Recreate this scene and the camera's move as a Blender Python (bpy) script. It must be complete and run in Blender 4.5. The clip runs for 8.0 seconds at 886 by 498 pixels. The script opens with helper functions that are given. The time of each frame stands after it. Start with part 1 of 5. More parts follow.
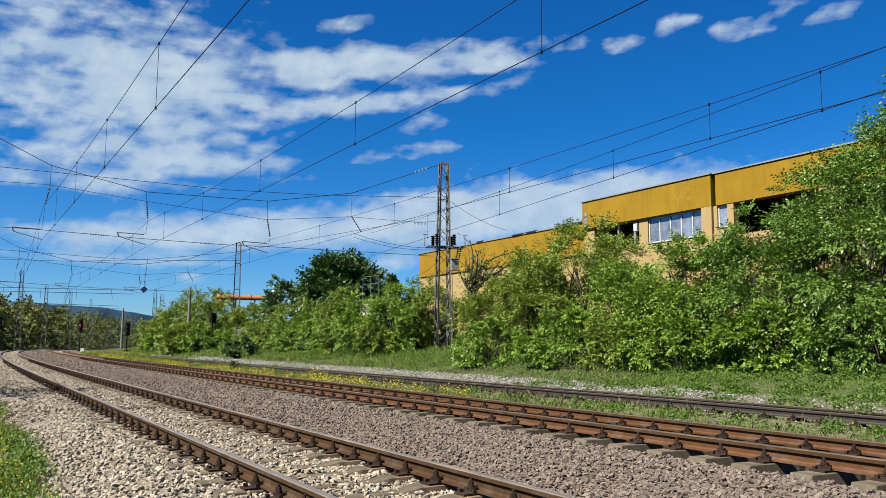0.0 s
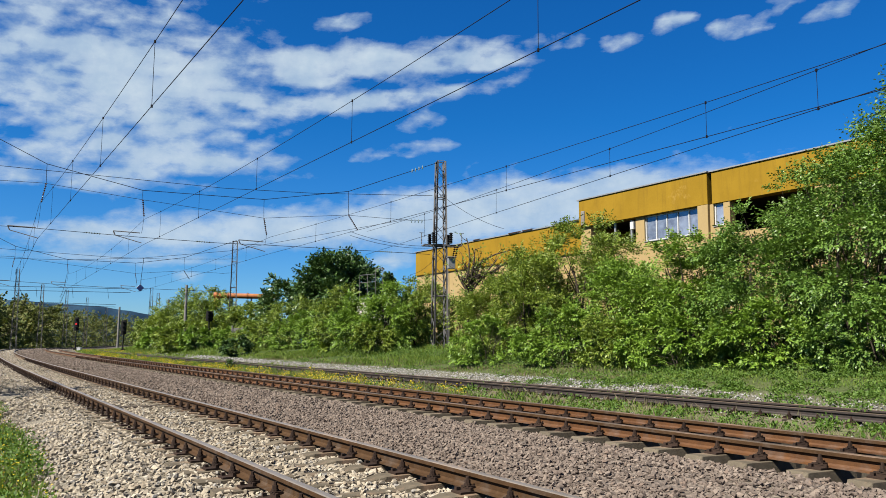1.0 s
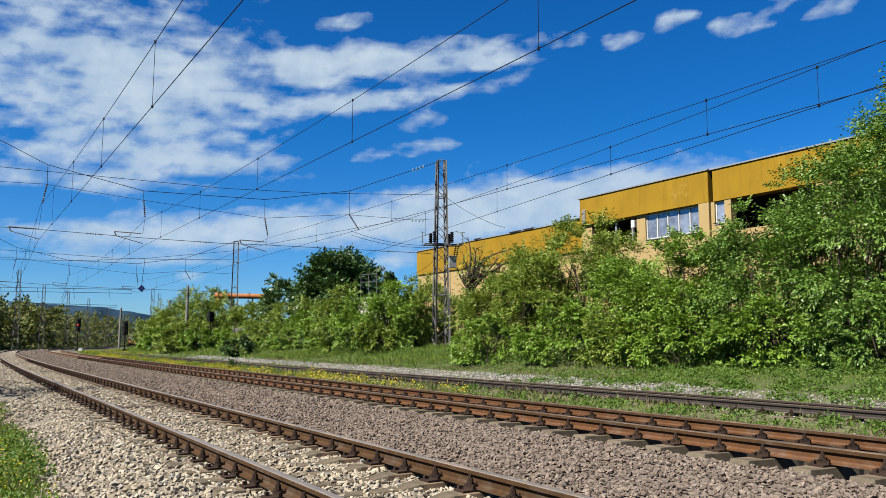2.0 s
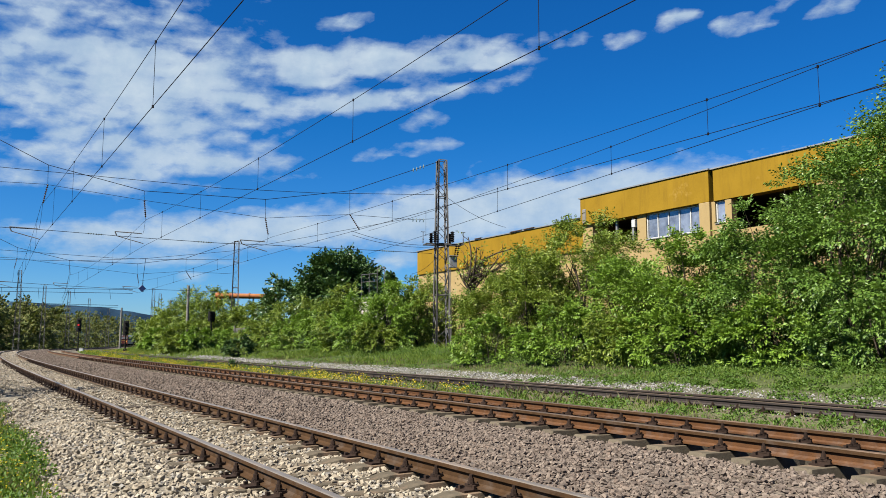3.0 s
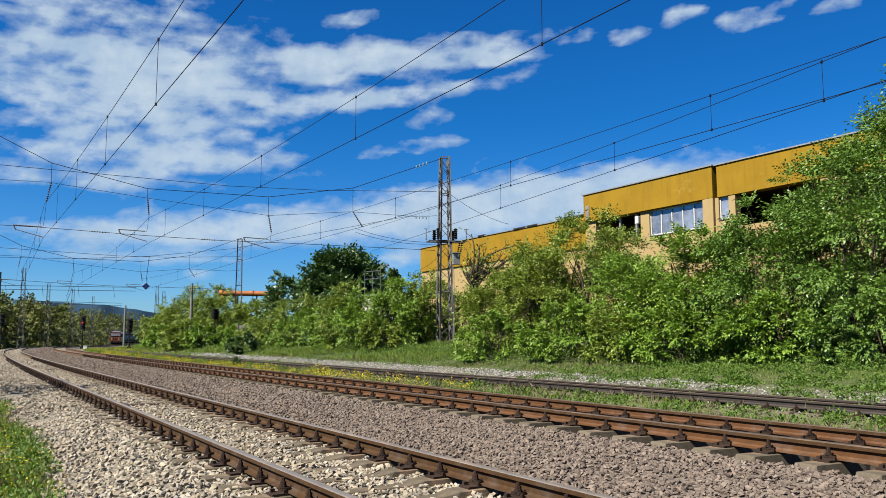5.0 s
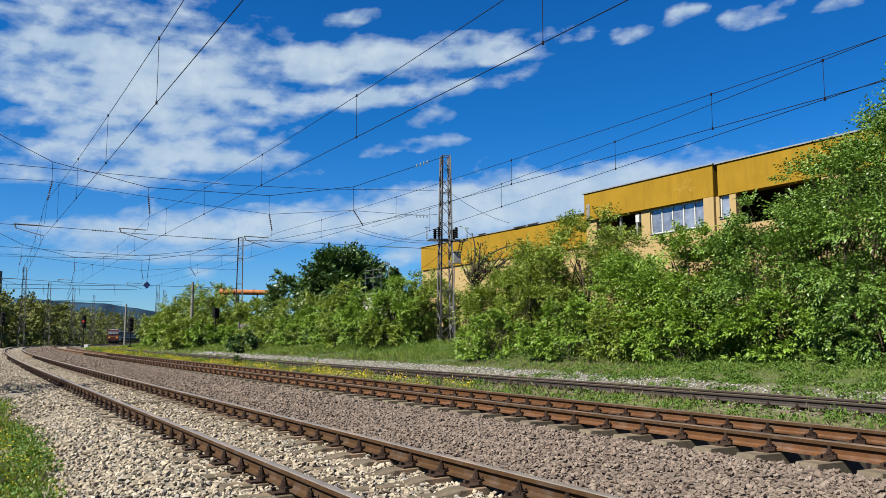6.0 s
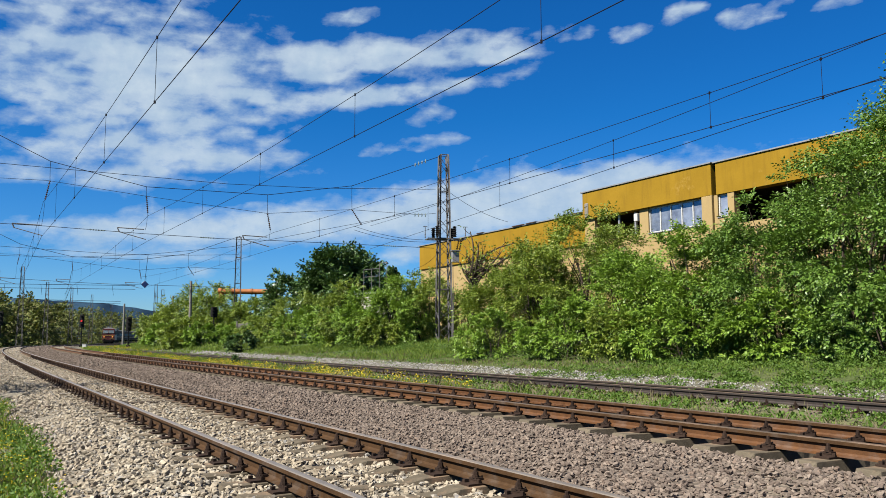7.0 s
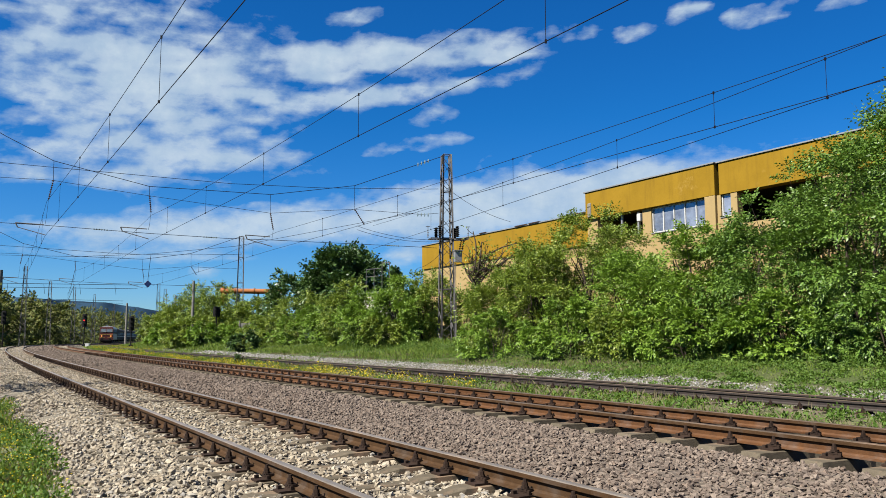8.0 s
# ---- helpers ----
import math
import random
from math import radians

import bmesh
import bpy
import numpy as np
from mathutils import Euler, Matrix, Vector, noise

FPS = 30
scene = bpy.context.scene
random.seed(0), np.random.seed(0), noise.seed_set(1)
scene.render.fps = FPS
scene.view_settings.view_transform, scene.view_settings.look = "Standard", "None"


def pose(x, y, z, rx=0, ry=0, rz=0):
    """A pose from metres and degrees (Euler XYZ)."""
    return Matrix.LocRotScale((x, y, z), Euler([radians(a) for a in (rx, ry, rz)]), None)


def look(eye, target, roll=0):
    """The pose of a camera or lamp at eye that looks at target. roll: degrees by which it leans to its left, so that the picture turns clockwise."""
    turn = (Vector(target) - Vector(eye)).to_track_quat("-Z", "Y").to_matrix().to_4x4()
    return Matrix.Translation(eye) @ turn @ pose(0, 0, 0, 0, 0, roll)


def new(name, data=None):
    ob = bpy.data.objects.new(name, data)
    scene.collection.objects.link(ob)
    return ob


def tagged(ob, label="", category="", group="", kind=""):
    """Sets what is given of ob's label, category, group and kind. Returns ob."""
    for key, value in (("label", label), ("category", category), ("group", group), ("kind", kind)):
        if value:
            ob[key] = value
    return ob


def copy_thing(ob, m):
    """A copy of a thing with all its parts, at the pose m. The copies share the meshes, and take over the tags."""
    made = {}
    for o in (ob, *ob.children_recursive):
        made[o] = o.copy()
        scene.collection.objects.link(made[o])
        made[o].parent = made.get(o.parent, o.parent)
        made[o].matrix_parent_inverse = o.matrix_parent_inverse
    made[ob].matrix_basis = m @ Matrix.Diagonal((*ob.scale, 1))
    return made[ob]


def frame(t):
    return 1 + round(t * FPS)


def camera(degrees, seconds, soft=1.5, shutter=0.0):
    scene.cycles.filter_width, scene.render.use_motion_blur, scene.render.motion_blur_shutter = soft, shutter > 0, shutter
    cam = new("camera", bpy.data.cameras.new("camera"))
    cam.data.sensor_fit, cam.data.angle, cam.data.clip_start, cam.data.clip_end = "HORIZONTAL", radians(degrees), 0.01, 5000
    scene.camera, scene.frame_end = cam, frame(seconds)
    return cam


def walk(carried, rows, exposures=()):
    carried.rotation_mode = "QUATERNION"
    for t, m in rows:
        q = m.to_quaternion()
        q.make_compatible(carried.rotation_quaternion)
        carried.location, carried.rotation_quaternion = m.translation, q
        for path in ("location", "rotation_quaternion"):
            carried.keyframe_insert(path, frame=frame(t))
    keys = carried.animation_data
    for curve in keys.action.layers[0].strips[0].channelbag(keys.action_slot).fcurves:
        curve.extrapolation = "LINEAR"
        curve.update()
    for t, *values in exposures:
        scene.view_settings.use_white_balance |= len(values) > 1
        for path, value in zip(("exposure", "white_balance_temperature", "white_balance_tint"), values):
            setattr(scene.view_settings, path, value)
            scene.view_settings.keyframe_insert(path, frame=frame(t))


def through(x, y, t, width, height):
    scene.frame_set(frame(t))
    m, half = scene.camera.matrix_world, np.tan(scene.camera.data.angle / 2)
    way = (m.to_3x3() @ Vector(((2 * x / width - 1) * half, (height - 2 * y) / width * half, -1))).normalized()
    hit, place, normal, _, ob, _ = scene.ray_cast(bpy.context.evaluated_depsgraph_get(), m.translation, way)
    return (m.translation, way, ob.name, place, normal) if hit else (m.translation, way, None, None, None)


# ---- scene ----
# The walk: hand-held, standing still. Rows: seconds, turn, tilt, lean in degrees, eye in metres.
STANCE = [
    (0.0, 0.087, 6.943, 0.461, 0.009, -0.008, 1.097),
    (0.5, -0.038, 6.885, 0.437, 0.011, -0.012, 1.099),
    (1.0, -0.152, 6.818, 0.388, 0.009, -0.006, 1.098),
    (1.5, -0.137, 6.782, 0.211, 0.007, -0.005, 1.093),
    (3.0, -0.044, 6.750, 0.087, 0.003, -0.002, 1.092),
    (3.5, 0.003, 6.726, -0.003, 0.003, -0.002, 1.092),
    (4.0, 0.010, 6.667, -0.100, 0.001, 0.000, 1.091),
    (4.5, 0.105, 6.594, -0.062, 0.000, 0.006, 1.088),
    (6.0, 0.226, 6.445, -0.030, -0.004, 0.006, 1.088),
    (6.5, 0.076, 6.400, -0.118, -0.005, 0.004, 1.087),
    (7.0, 0.098, 6.374, -0.121, -0.012, 0.006, 1.086),
    (7.5, 0.174, 6.321, -0.051, -0.029, 0.003, 1.087),
    (8.0, 0.253, 6.364, -0.054, -0.046, 0.003, 1.084),
]


def stance(yaw, tilt, lean, x, y, z):
    a, b = radians(yaw), radians(tilt)
    eye = Vector((x, y, z))
    return look(eye, eye + Vector((-math.sin(a) * math.cos(b), math.cos(a) * math.cos(b), math.sin(b))), lean)


cam = camera(58.54, 8.0, soft=0.4)
walk(cam, [(row[0], stance(*row[1:])) for row in STANCE])

# ---- world and sun ----
SUN_TO = Vector((-0.66, -0.46, 0.90)).normalized()
world = bpy.data.worlds.new("sky")
scene.world = world
world.use_nodes = True
wn, wl = world.node_tree.nodes, world.node_tree.links
sky = wn.new("ShaderNodeTexSky")
sky.sky_type, sky.sun_disc = "NISHITA", False
sky.sun_elevation = math.asin(SUN_TO.z)
sky.sun_rotation = math.atan2(SUN_TO.x, SUN_TO.y)
sky.air_density, sky.dust_density, sky.ozone_density = 1.0, 0.0, 5.0
deep = wn.new("ShaderNodeHueSaturation")
deep.inputs["Saturation"].default_value = 1.25
wl.new(sky.outputs[0], deep.inputs["Color"])
clear = wn.new("ShaderNodeMix")
clear.data_type, clear.blend_type = "RGBA", "MULTIPLY"
clear.inputs[0].default_value = 1.0
height = wn.new("ShaderNodeSeparateXYZ")
wl.new(wn.new("ShaderNodeTexCoord").outputs["Generated"], height.inputs[0])
haze = wn.new("ShaderNodeValToRGB")
haze.color_ramp.elements[0].color, haze.color_ramp.elements[1].color = (0.32, 0.465, 0.69, 1), (0.112, 0.465, 0.675, 1)
haze.color_ramp.elements[1].position = 0.27
wl.new(height.outputs["Z"], haze.inputs[0])
wl.new(haze.outputs[0], clear.inputs[7])
wl.new(deep.outputs[0], clear.inputs[6])
wl.new(clear.outputs[2], wn["Background"].inputs["Color"])
wn["Background"].inputs["Strength"].default_value = 0.0525
sun = new("sun", bpy.data.lights.new("sun", "SUN"))
sun.data.energy, sun.data.angle, sun.data.color = 4.8, radians(0.53), (1.0, 0.95, 0.85)
sun.matrix_world = look(SUN_TO * 100, (0, 0, 0))
scene.view_settings.exposure = 1.75


# ---- materials ----
def nodes_of(name, rough=0.8, metal=0.0):
    m = bpy.data.materials.new(name)
    m.use_nodes = True
    n, l = m.node_tree.nodes, m.node_tree.links
    b = n["Principled BSDF"]
    b.inputs["Roughness"].default_value, b.inputs["Metallic"].default_value = rough, metal
    b.inputs["Specular IOR Level"].default_value = 0.5 if rough < 0.5 else 0.25 if rough < 0.8 else 0.12
    return m, n, l, b


def ramp(n, l, source, stops):
    r = n.new("ShaderNodeValToRGB")
    e = r.color_ramp.elements
    while len(e) < len(stops):
        e.new(0.5)
    for el, (at, c) in zip(e, stops):
        el.position, el.color = at, (*c, 1)
    l.new(source, r.inputs[0])
    return r.outputs[0]


def noise_of(n, l, scale, detail=5.0, rough=0.6, vector=None, space="Object"):
    t = n.new("ShaderNodeTexNoise")
    t.inputs["Scale"].default_value, t.inputs["Detail"].default_value, t.inputs["Roughness"].default_value = scale, detail, rough
    if vector is None:
        c = n.new("ShaderNodeTexCoord")
        vector = c.outputs[space]
    l.new(vector, t.inputs["Vector"])
    return t.outputs["Fac"]


def mix(n, l, fac, a, b, mode="MIX"):
    x = n.new("ShaderNodeMix")
    x.data_type, x.blend_type = "RGBA", mode
    for v, i in ((fac, 0), (a, 6), (b, 7)):
        if isinstance(v, (int, float)):
            x.inputs[i].default_value = v
        elif isinstance(v, tuple):
            x.inputs[i].default_value = (*v, 1)
        else:
            l.new(v, x.inputs[i])
    return x.outputs[2]


def bump(n, l, b, height, strength=0.3, dist=0.02):
    u = n.new("ShaderNodeBump")
    u.inputs["Strength"].default_value, u.inputs["Distance"].default_value = strength, dist
    l.new(height, u.inputs["Height"])
    l.new(u.outputs[0], b.inputs["Normal"])


def grainy(name, dark, light, scale=6.0, fine=60.0, rough=0.85, metal=0.0, relief=0.3, vary=0.0, stain=None):
    """A surface with grain at two scales, varied from piece to piece, with stains if given."""
    m, n, l, b = nodes_of(name, rough, metal)
    dark, light = tuple(v * 0.40 for v in dark), tuple(v * 0.40 for v in light)
    c = ramp(n, l, noise_of(n, l, scale), [(0.3, dark), (0.7, light)])
    f = noise_of(n, l, fine, 4)
    c = mix(n, l, 0.35, c, ramp(n, l, f, [(0.3, tuple(v * 0.6 for v in dark)), (0.7, tuple(min(1, v * 1.25) for v in light))]))
    if stain:
        c = mix(n, l, ramp(n, l, noise_of(n, l, scale * 0.35, 6, 0.7), [(0.52, (0, 0, 0)), (0.68, (1, 1, 1))]), c, stain)
    if vary:
        o = n.new("ShaderNodeObjectInfo")
        c = mix(n, l, 1.0, c, ramp(n, l, o.outputs["Random"], [(0, (1 - vary,) * 3), (1, (1, 1, 1))]), "MULTIPLY")
    l.new(c, b.inputs["Base Color"])
    bump(n, l, b, f, relief, 0.01)
    return m


def stones(name, cols, rough=0.9):
    """Loose stone: each stone its own tint, with a fine grain."""
    m, n, l, b = nodes_of(name, rough)
    g = n.new("ShaderNodeNewGeometry")
    cols = [tuple(v * 0.44 for v in c) for c in cols]
    k = len(cols)
    c = ramp(n, l, g.outputs["Random Per Island"], [(i / (k - 1), v) for i, v in enumerate(cols)])
    f = noise_of(n, l, 70.0, 4)
    c = mix(n, l, 0.35, c, mix(n, l, f, tuple(v * 0.45 for v in cols[0]), tuple(min(1, v * 1.4) for v in cols[-1])))
    l.new(c, b.inputs["Base Color"])
    bump(n, l, b, f, 0.4, 0.006)
    return m


def foliage(name, cols, through=0.35, rough=0.45, gloss=0.22):
    m, n, l, b = nodes_of(name, rough)
    g = n.new("ShaderNodeNewGeometry")
    cols = [tuple(v * 0.49 for v in c) for c in cols]
    k = len(cols)
    c = ramp(n, l, g.outputs["Random Per Island"], [(i / (k - 1), v) for i, v in enumerate(cols)])
    patch = noise_of(n, l, 0.8, 3)
    c = mix(n, l, patch, c, mix(n, l, 0.3, c, cols[-1]))
    l.new(c, b.inputs["Base Color"])
    b.inputs["Specular IOR Level"].default_value = gloss
    t = n.new("ShaderNodeBsdfTranslucent")
    l.new(mix(n, l, 1.0, c, (1.0, 1.0, 0.45), "MULTIPLY"), t.inputs["Color"])
    s = n.new("ShaderNodeMixShader")
    s.inputs[0].default_value = through
    l.new(b.outputs[0], s.inputs[1])
    l.new(t.outputs[0], s.inputs[2])
    l.new(s.outputs[0], n["Material Output"].inputs["Surface"])
    return m


def glow(name, colour, strength):
    m, n, l, b = nodes_of(name, 0.3)
    b.inputs["Base Color"].default_value = (*colour, 1)
    b.inputs["Emission Color"].default_value = (*colour, 1)
    b.inputs["Emission Strength"].default_value = strength
    return m


def plaster(name, dark, light, drip):
    """Old painted render: cloudy patches, rain streaks that run down, cracks and a fine grain."""
    m, n, l, b = nodes_of(name, 0.92)
    c = ramp(n, l, noise_of(n, l, 0.7, 6, 0.65), [(0.3, dark), (0.7, light)])
    tc = n.new("ShaderNodeTexCoord")
    mp = n.new("ShaderNodeMapping")
    mp.inputs["Scale"].default_value = (3.2, 3.2, 0.35)
    l.new(tc.outputs["Object"], mp.inputs["Vector"])
    streak = noise_of(n, l, 1.0, 6, 0.7, mp.outputs[0])
    c = mix(n, l, ramp(n, l, streak, [(0.50, (0, 0, 0)), (0.72, (0.75,) * 3)]), c, drip)
    patchy = noise_of(n, l, 0.33, 8, 0.75)
    c = mix(n, l, ramp(n, l, patchy, [(0.60, (0, 0, 0)), (0.66, (0.6,) * 3)]), c, tuple(v * 1.25 + 0.03 for v in light))
    f = noise_of(n, l, 35.0, 4)
    c = mix(n, l, 0.2, c, ramp(n, l, f, [(0.3, tuple(v * 0.55 for v in dark)), (0.7, light)]))
    l.new(c, b.inputs["Base Color"])
    bump(n, l, b, f, 0.12, 0.01)
    return m


CREAM = [(0.19, 0.155, 0.112), (0.47, 0.38, 0.26), (0.63, 0.525, 0.365), (0.37, 0.285, 0.18), (0.79, 0.68, 0.50), (0.33, 0.315, 0.295)]
PINK = [(0.10, 0.079, 0.066), (0.215, 0.17, 0.139), (0.295, 0.238, 0.196), (0.165, 0.137, 0.115), (0.42, 0.345, 0.28), (0.245, 0.177, 0.136)]
GREY = [(0.25, 0.24, 0.225), (0.47, 0.455, 0.425), (0.66, 0.645, 0.61), (0.38, 0.36, 0.335)]
mat_cream = stones("limestone_ballast", CREAM)
mat_pink = stones("pink_ballast", PINK)
mat_grey = stones("grey_ballast", GREY)
mat_concrete = grainy("sleeper_concrete", (0.145, 0.118, 0.08), (0.265, 0.22, 0.155), 7, 90, 0.9, 0, 0.4, 0.3, (0.17, 0.115, 0.075))
mat_oldconcrete = grainy("pole_concrete", (0.24, 0.22, 0.2), (0.36, 0.34, 0.31), 4, 60, 0.9)
mat_rust = grainy("rail_rust", (0.085, 0.032, 0.0075), (0.185, 0.072, 0.017), 9, 120, 0.75, 0.0, 0.3, 0, (0.07, 0.04, 0.025))
mat_rustblack = grainy("rail_black", (0.035, 0.028, 0.024), (0.075, 0.055, 0.045), 9, 120, 0.6, 0.0, 0.3)
mat_rustdark = grainy("rail_brown", (0.052, 0.026, 0.010), (0.118, 0.06, 0.024), 9, 120, 0.8, 0.0, 0.3, 0, (0.05, 0.035, 0.025))
mat_railtop = grainy("rail_running_face", (0.25, 0.205, 0.16), (0.38, 0.325, 0.265), 3, 90, 0.42, 0.3, 0.05, 0, (0.22, 0.16, 0.11))
mat_railtop_dull = grainy("rail_dull_face", (0.12, 0.085, 0.055), (0.20, 0.145, 0.10), 3, 90, 0.5, 0.2, 0.05, 0, (0.14, 0.09, 0.06))
mat_fast = grainy("fastening_iron", (0.035, 0.022, 0.016), (0.085, 0.05, 0.034), 20, 160, 0.8, 0.0, 0.3, 0.3)
mat_steel = grainy("mast_steel", (0.10, 0.10, 0.105), (0.20, 0.195, 0.195), 5, 60, 0.65, 0.15, 0.2, 0, (0.115, 0.095, 0.08))
mat_wire = grainy("wire_metal", (0.006, 0.006, 0.012), (0.014, 0.013, 0.022), 5, 60, 0.8, 0.0, 0.0)
mat_insul = grainy("insulator_ceramic", (0.10, 0.04, 0.025), (0.17, 0.08, 0.05), 5, 60, 0.25)
mat_glass_insul = grainy("insulator_glass", (0.16, 0.22, 0.21), (0.30, 0.36, 0.35), 5, 60, 0.15)
mat_ochre = plaster("ochre_render", (0.140, 0.082, 0.005), (0.180, 0.107, 0.008), (0.108, 0.062, 0.006))
mat_creamwall = plaster("cream_render", (0.205, 0.145, 0.063), (0.242, 0.178, 0.085), (0.175, 0.129, 0.069))
mat_whitewall = grainy("pale_render", (0.55, 0.50, 0.42), (0.72, 0.68, 0.6), 0.9, 14, 0.9, 0, 0.2, 0, (0.4, 0.34, 0.26))
# near-black for the unlit rooms, their shade put into the colour
mat_room_shade = grainy("painted_room_shade", (0.02, 0.018, 0.016), (0.05, 0.045, 0.04), 2, 30, 0.9)
mat_pvc = grainy("white_plastic", (0.72, 0.72, 0.70), (0.82, 0.82, 0.80), 3, 30, 0.4)
mat_tin = grainy("roof_tin", (0.42, 0.42, 0.42), (0.62, 0.62, 0.62), 3, 30, 0.45, 0.5, 0.1)
mat_felt = grainy("roof_felt", (0.06, 0.035, 0.028), (0.14, 0.075, 0.055), 4, 50, 0.85, 0, 0.4)
mat_bark = grainy("bark", (0.05, 0.04, 0.03), (0.13, 0.10, 0.075), 8, 60, 0.95, 0, 0.6)
mat_orange = grainy("orange_pipe_paint", (0.40, 0.12, 0.02), (0.55, 0.19, 0.03), 2, 30, 0.6, 0, 0.2, 0, (0.28, 0.09, 0.03))
mat_black = grainy("black_paint", (0.010, 0.010, 0.011), (0.02, 0.02, 0.02), 6, 60, 0.85)
mat_blue = grainy("blue_sign_enamel", (0.01, 0.03, 0.16), (0.015, 0.05, 0.22), 6, 60, 0.4)
mat_leaf = foliage("shrub_leaves", [(0.08, 0.145, 0.014), (0.145, 0.24, 0.022), (0.235, 0.335, 0.04), (0.36, 0.425, 0.08)], 0.22, 0.45, 0.22)
mat_leaf_deep = foliage("deep_shrub_leaves", [(0.052, 0.125, 0.014), (0.10, 0.21, 0.024), (0.155, 0.285, 0.042), (0.24, 0.37, 0.07)], 0.19, 0.42, 0.25)
mat_leaf_young = foliage("young_shrub_leaves", [(0.08, 0.165, 0.012), (0.14, 0.27, 0.02), (0.20, 0.35, 0.035), (0.29, 0.43, 0.06)], 0.18, 0.45, 0.22)
mat_leaf_dark = foliage("maple_leaves", [(0.03, 0.075, 0.016), (0.055, 0.12, 0.024), (0.10, 0.18, 0.04)], 0.10, 0.42, 0.3)
mat_leaf_far = foliage("far_tree_leaves", [(0.08, 0.125, 0.028), (0.13, 0.175, 0.042), (0.19, 0.215, 0.06), (0.22, 0.205, 0.08)], 0.2, 0.7, 0.1)
mat_grass = foliage("verge_grass", [(0.10, 0.19, 0.02), (0.17, 0.29, 0.035), (0.25, 0.38, 0.05), (0.32, 0.38, 0.09)], 0.35, 0.6)
mat_weed = foliage("weed_leaves", [(0.065, 0.14, 0.02), (0.115, 0.22, 0.03), (0.19, 0.30, 0.05)], 0.35, 0.6)
mat_straw = foliage("dry_grass", [(0.2, 0.16, 0.10), (0.30, 0.25, 0.16), (0.22, 0.21, 0.1)], 0.2, 0.8)
mat_flower = foliage("yellow_petals", [(0.62, 0.45, 0.01), (0.75, 0.58, 0.02), (0.8, 0.68, 0.05)], 0.3, 0.6)
mat_glass, n, l, b = nodes_of("window_glass", 0.06)
b.inputs["Base Color"].default_value = (0.16, 0.19, 0.25, 1)
b.inputs["Metallic"].default_value = 0.55
pane_kind = n.new("ShaderNodeObjectInfo")
l.new(mix(n, l, 0.5, ramp(n, l, pane_kind.outputs["Random"], [(0.0, (0.04, 0.05, 0.065)), (0.5, (0.19, 0.21, 0.25)), (1.0, (0.33, 0.35, 0.39))]),
          ramp(n, l, noise_of(n, l, 2.3, 4), [(0.35, (0.06, 0.07, 0.10)), (0.65, (0.33, 0.36, 0.40))])), b.inputs["Base Color"])

mat_glass_dark, n, l, b = nodes_of("train_glass", 0.08)
b.inputs["Base Color"].default_value = (0.02, 0.025, 0.032, 1)
b.inputs["Specular IOR Level"].default_value = 0.15


# ---- helpers of form ----
def part(name, bm, material, parent=None, label=""):
    me = bpy.data.meshes.new(name)
    bm.to_mesh(me)
    bm.free()
    for m in material if isinstance(material, (list, tuple)) else [material]:
        me.materials.append(m)
    ob = new(name, me)
    ob.parent = parent
    return tagged(ob, label)


def share(name, me, parent, m):
    ob = new(name, me)
    ob.parent, ob.matrix_basis = parent, m
    return ob


def mesh_np(name, verts, faces, material, parent=None, smooth=False):
    """A mesh from arrays; faces all of one corner count."""
    me = bpy.data.meshes.new(name)
    k = faces.shape[1]
    me.vertices.add(len(verts))
    me.vertices.foreach_set("co", np.ascontiguousarray(verts, dtype=np.float32).ravel())
    me.loops.add(faces.size)
    me.loops.foreach_set("vertex_index", np.ascontiguousarray(faces, dtype=np.int32).ravel())
    me.polygons.add(len(faces))
    me.polygons.foreach_set("loop_start", np.arange(0, faces.size, k, dtype=np.int32))
    me.polygons.foreach_set("loop_total", np.full(len(faces), k, dtype=np.int32))
    me.polygons.foreach_set("use_smooth", np.full(len(faces), smooth))
    me.update(calc_edges=True)
    me.materials.append(material)
    ob = new(name, me)
    ob.parent = parent
    return ob


def box(bm, c, size, m=None, bevel=0.0):
    r = bmesh.ops.create_cube(bm, size=1.0)
    vs = r["verts"]
    bmesh.ops.scale(bm, vec=size, verts=vs)
    if bevel:
        es = list({e for v in vs for e in v.link_edges})
        rr = bmesh.ops.bevel(bm, geom=es, offset=bevel, segments=1, affect="EDGES")
        vs = list({v for f in rr["faces"] for v in f.verts} | {v for v in vs if v.is_valid})
    bmesh.ops.translate(bm, vec=c, verts=vs)
    if m is not None:
        bmesh.ops.transform(bm, matrix=m, verts=vs)
    return vs


def rod(bm, a, b, r0, r1=None, seg=6):
    a, b = Vector(a), Vector(b)
    d = b - a
    r1 = r0 if r1 is None else r1
    m = Matrix.Translation((a + b) / 2) @ d.to_track_quat("Z", "Y").to_matrix().to_4x4()
    return bmesh.ops.create_cone(bm, cap_ends=True, segments=seg, radius1=r0, radius2=r1, depth=d.length, matrix=m)["verts"]


def lathe(bm, rings, m=None, seg=12):
    """A turned form from (radius, height) pairs."""
    loops = []
    for r, z in rings:
        loops.append([bm.verts.new((r * math.cos(2 * math.pi * i / seg), r * math.sin(2 * math.pi * i / seg), z)) for i in range(seg)])
    for p, q in zip(loops, loops[1:]):
        for i in range(seg):
            bm.faces.new((p[i], p[(i + 1) % seg], q[(i + 1) % seg], q[i]))
    bm.faces.new(loops[0][::-1])
    bm.faces.new(loops[-1])
    if m is not None:
        bmesh.ops.transform(bm, matrix=m, verts=[v for lp in loops for v in lp])


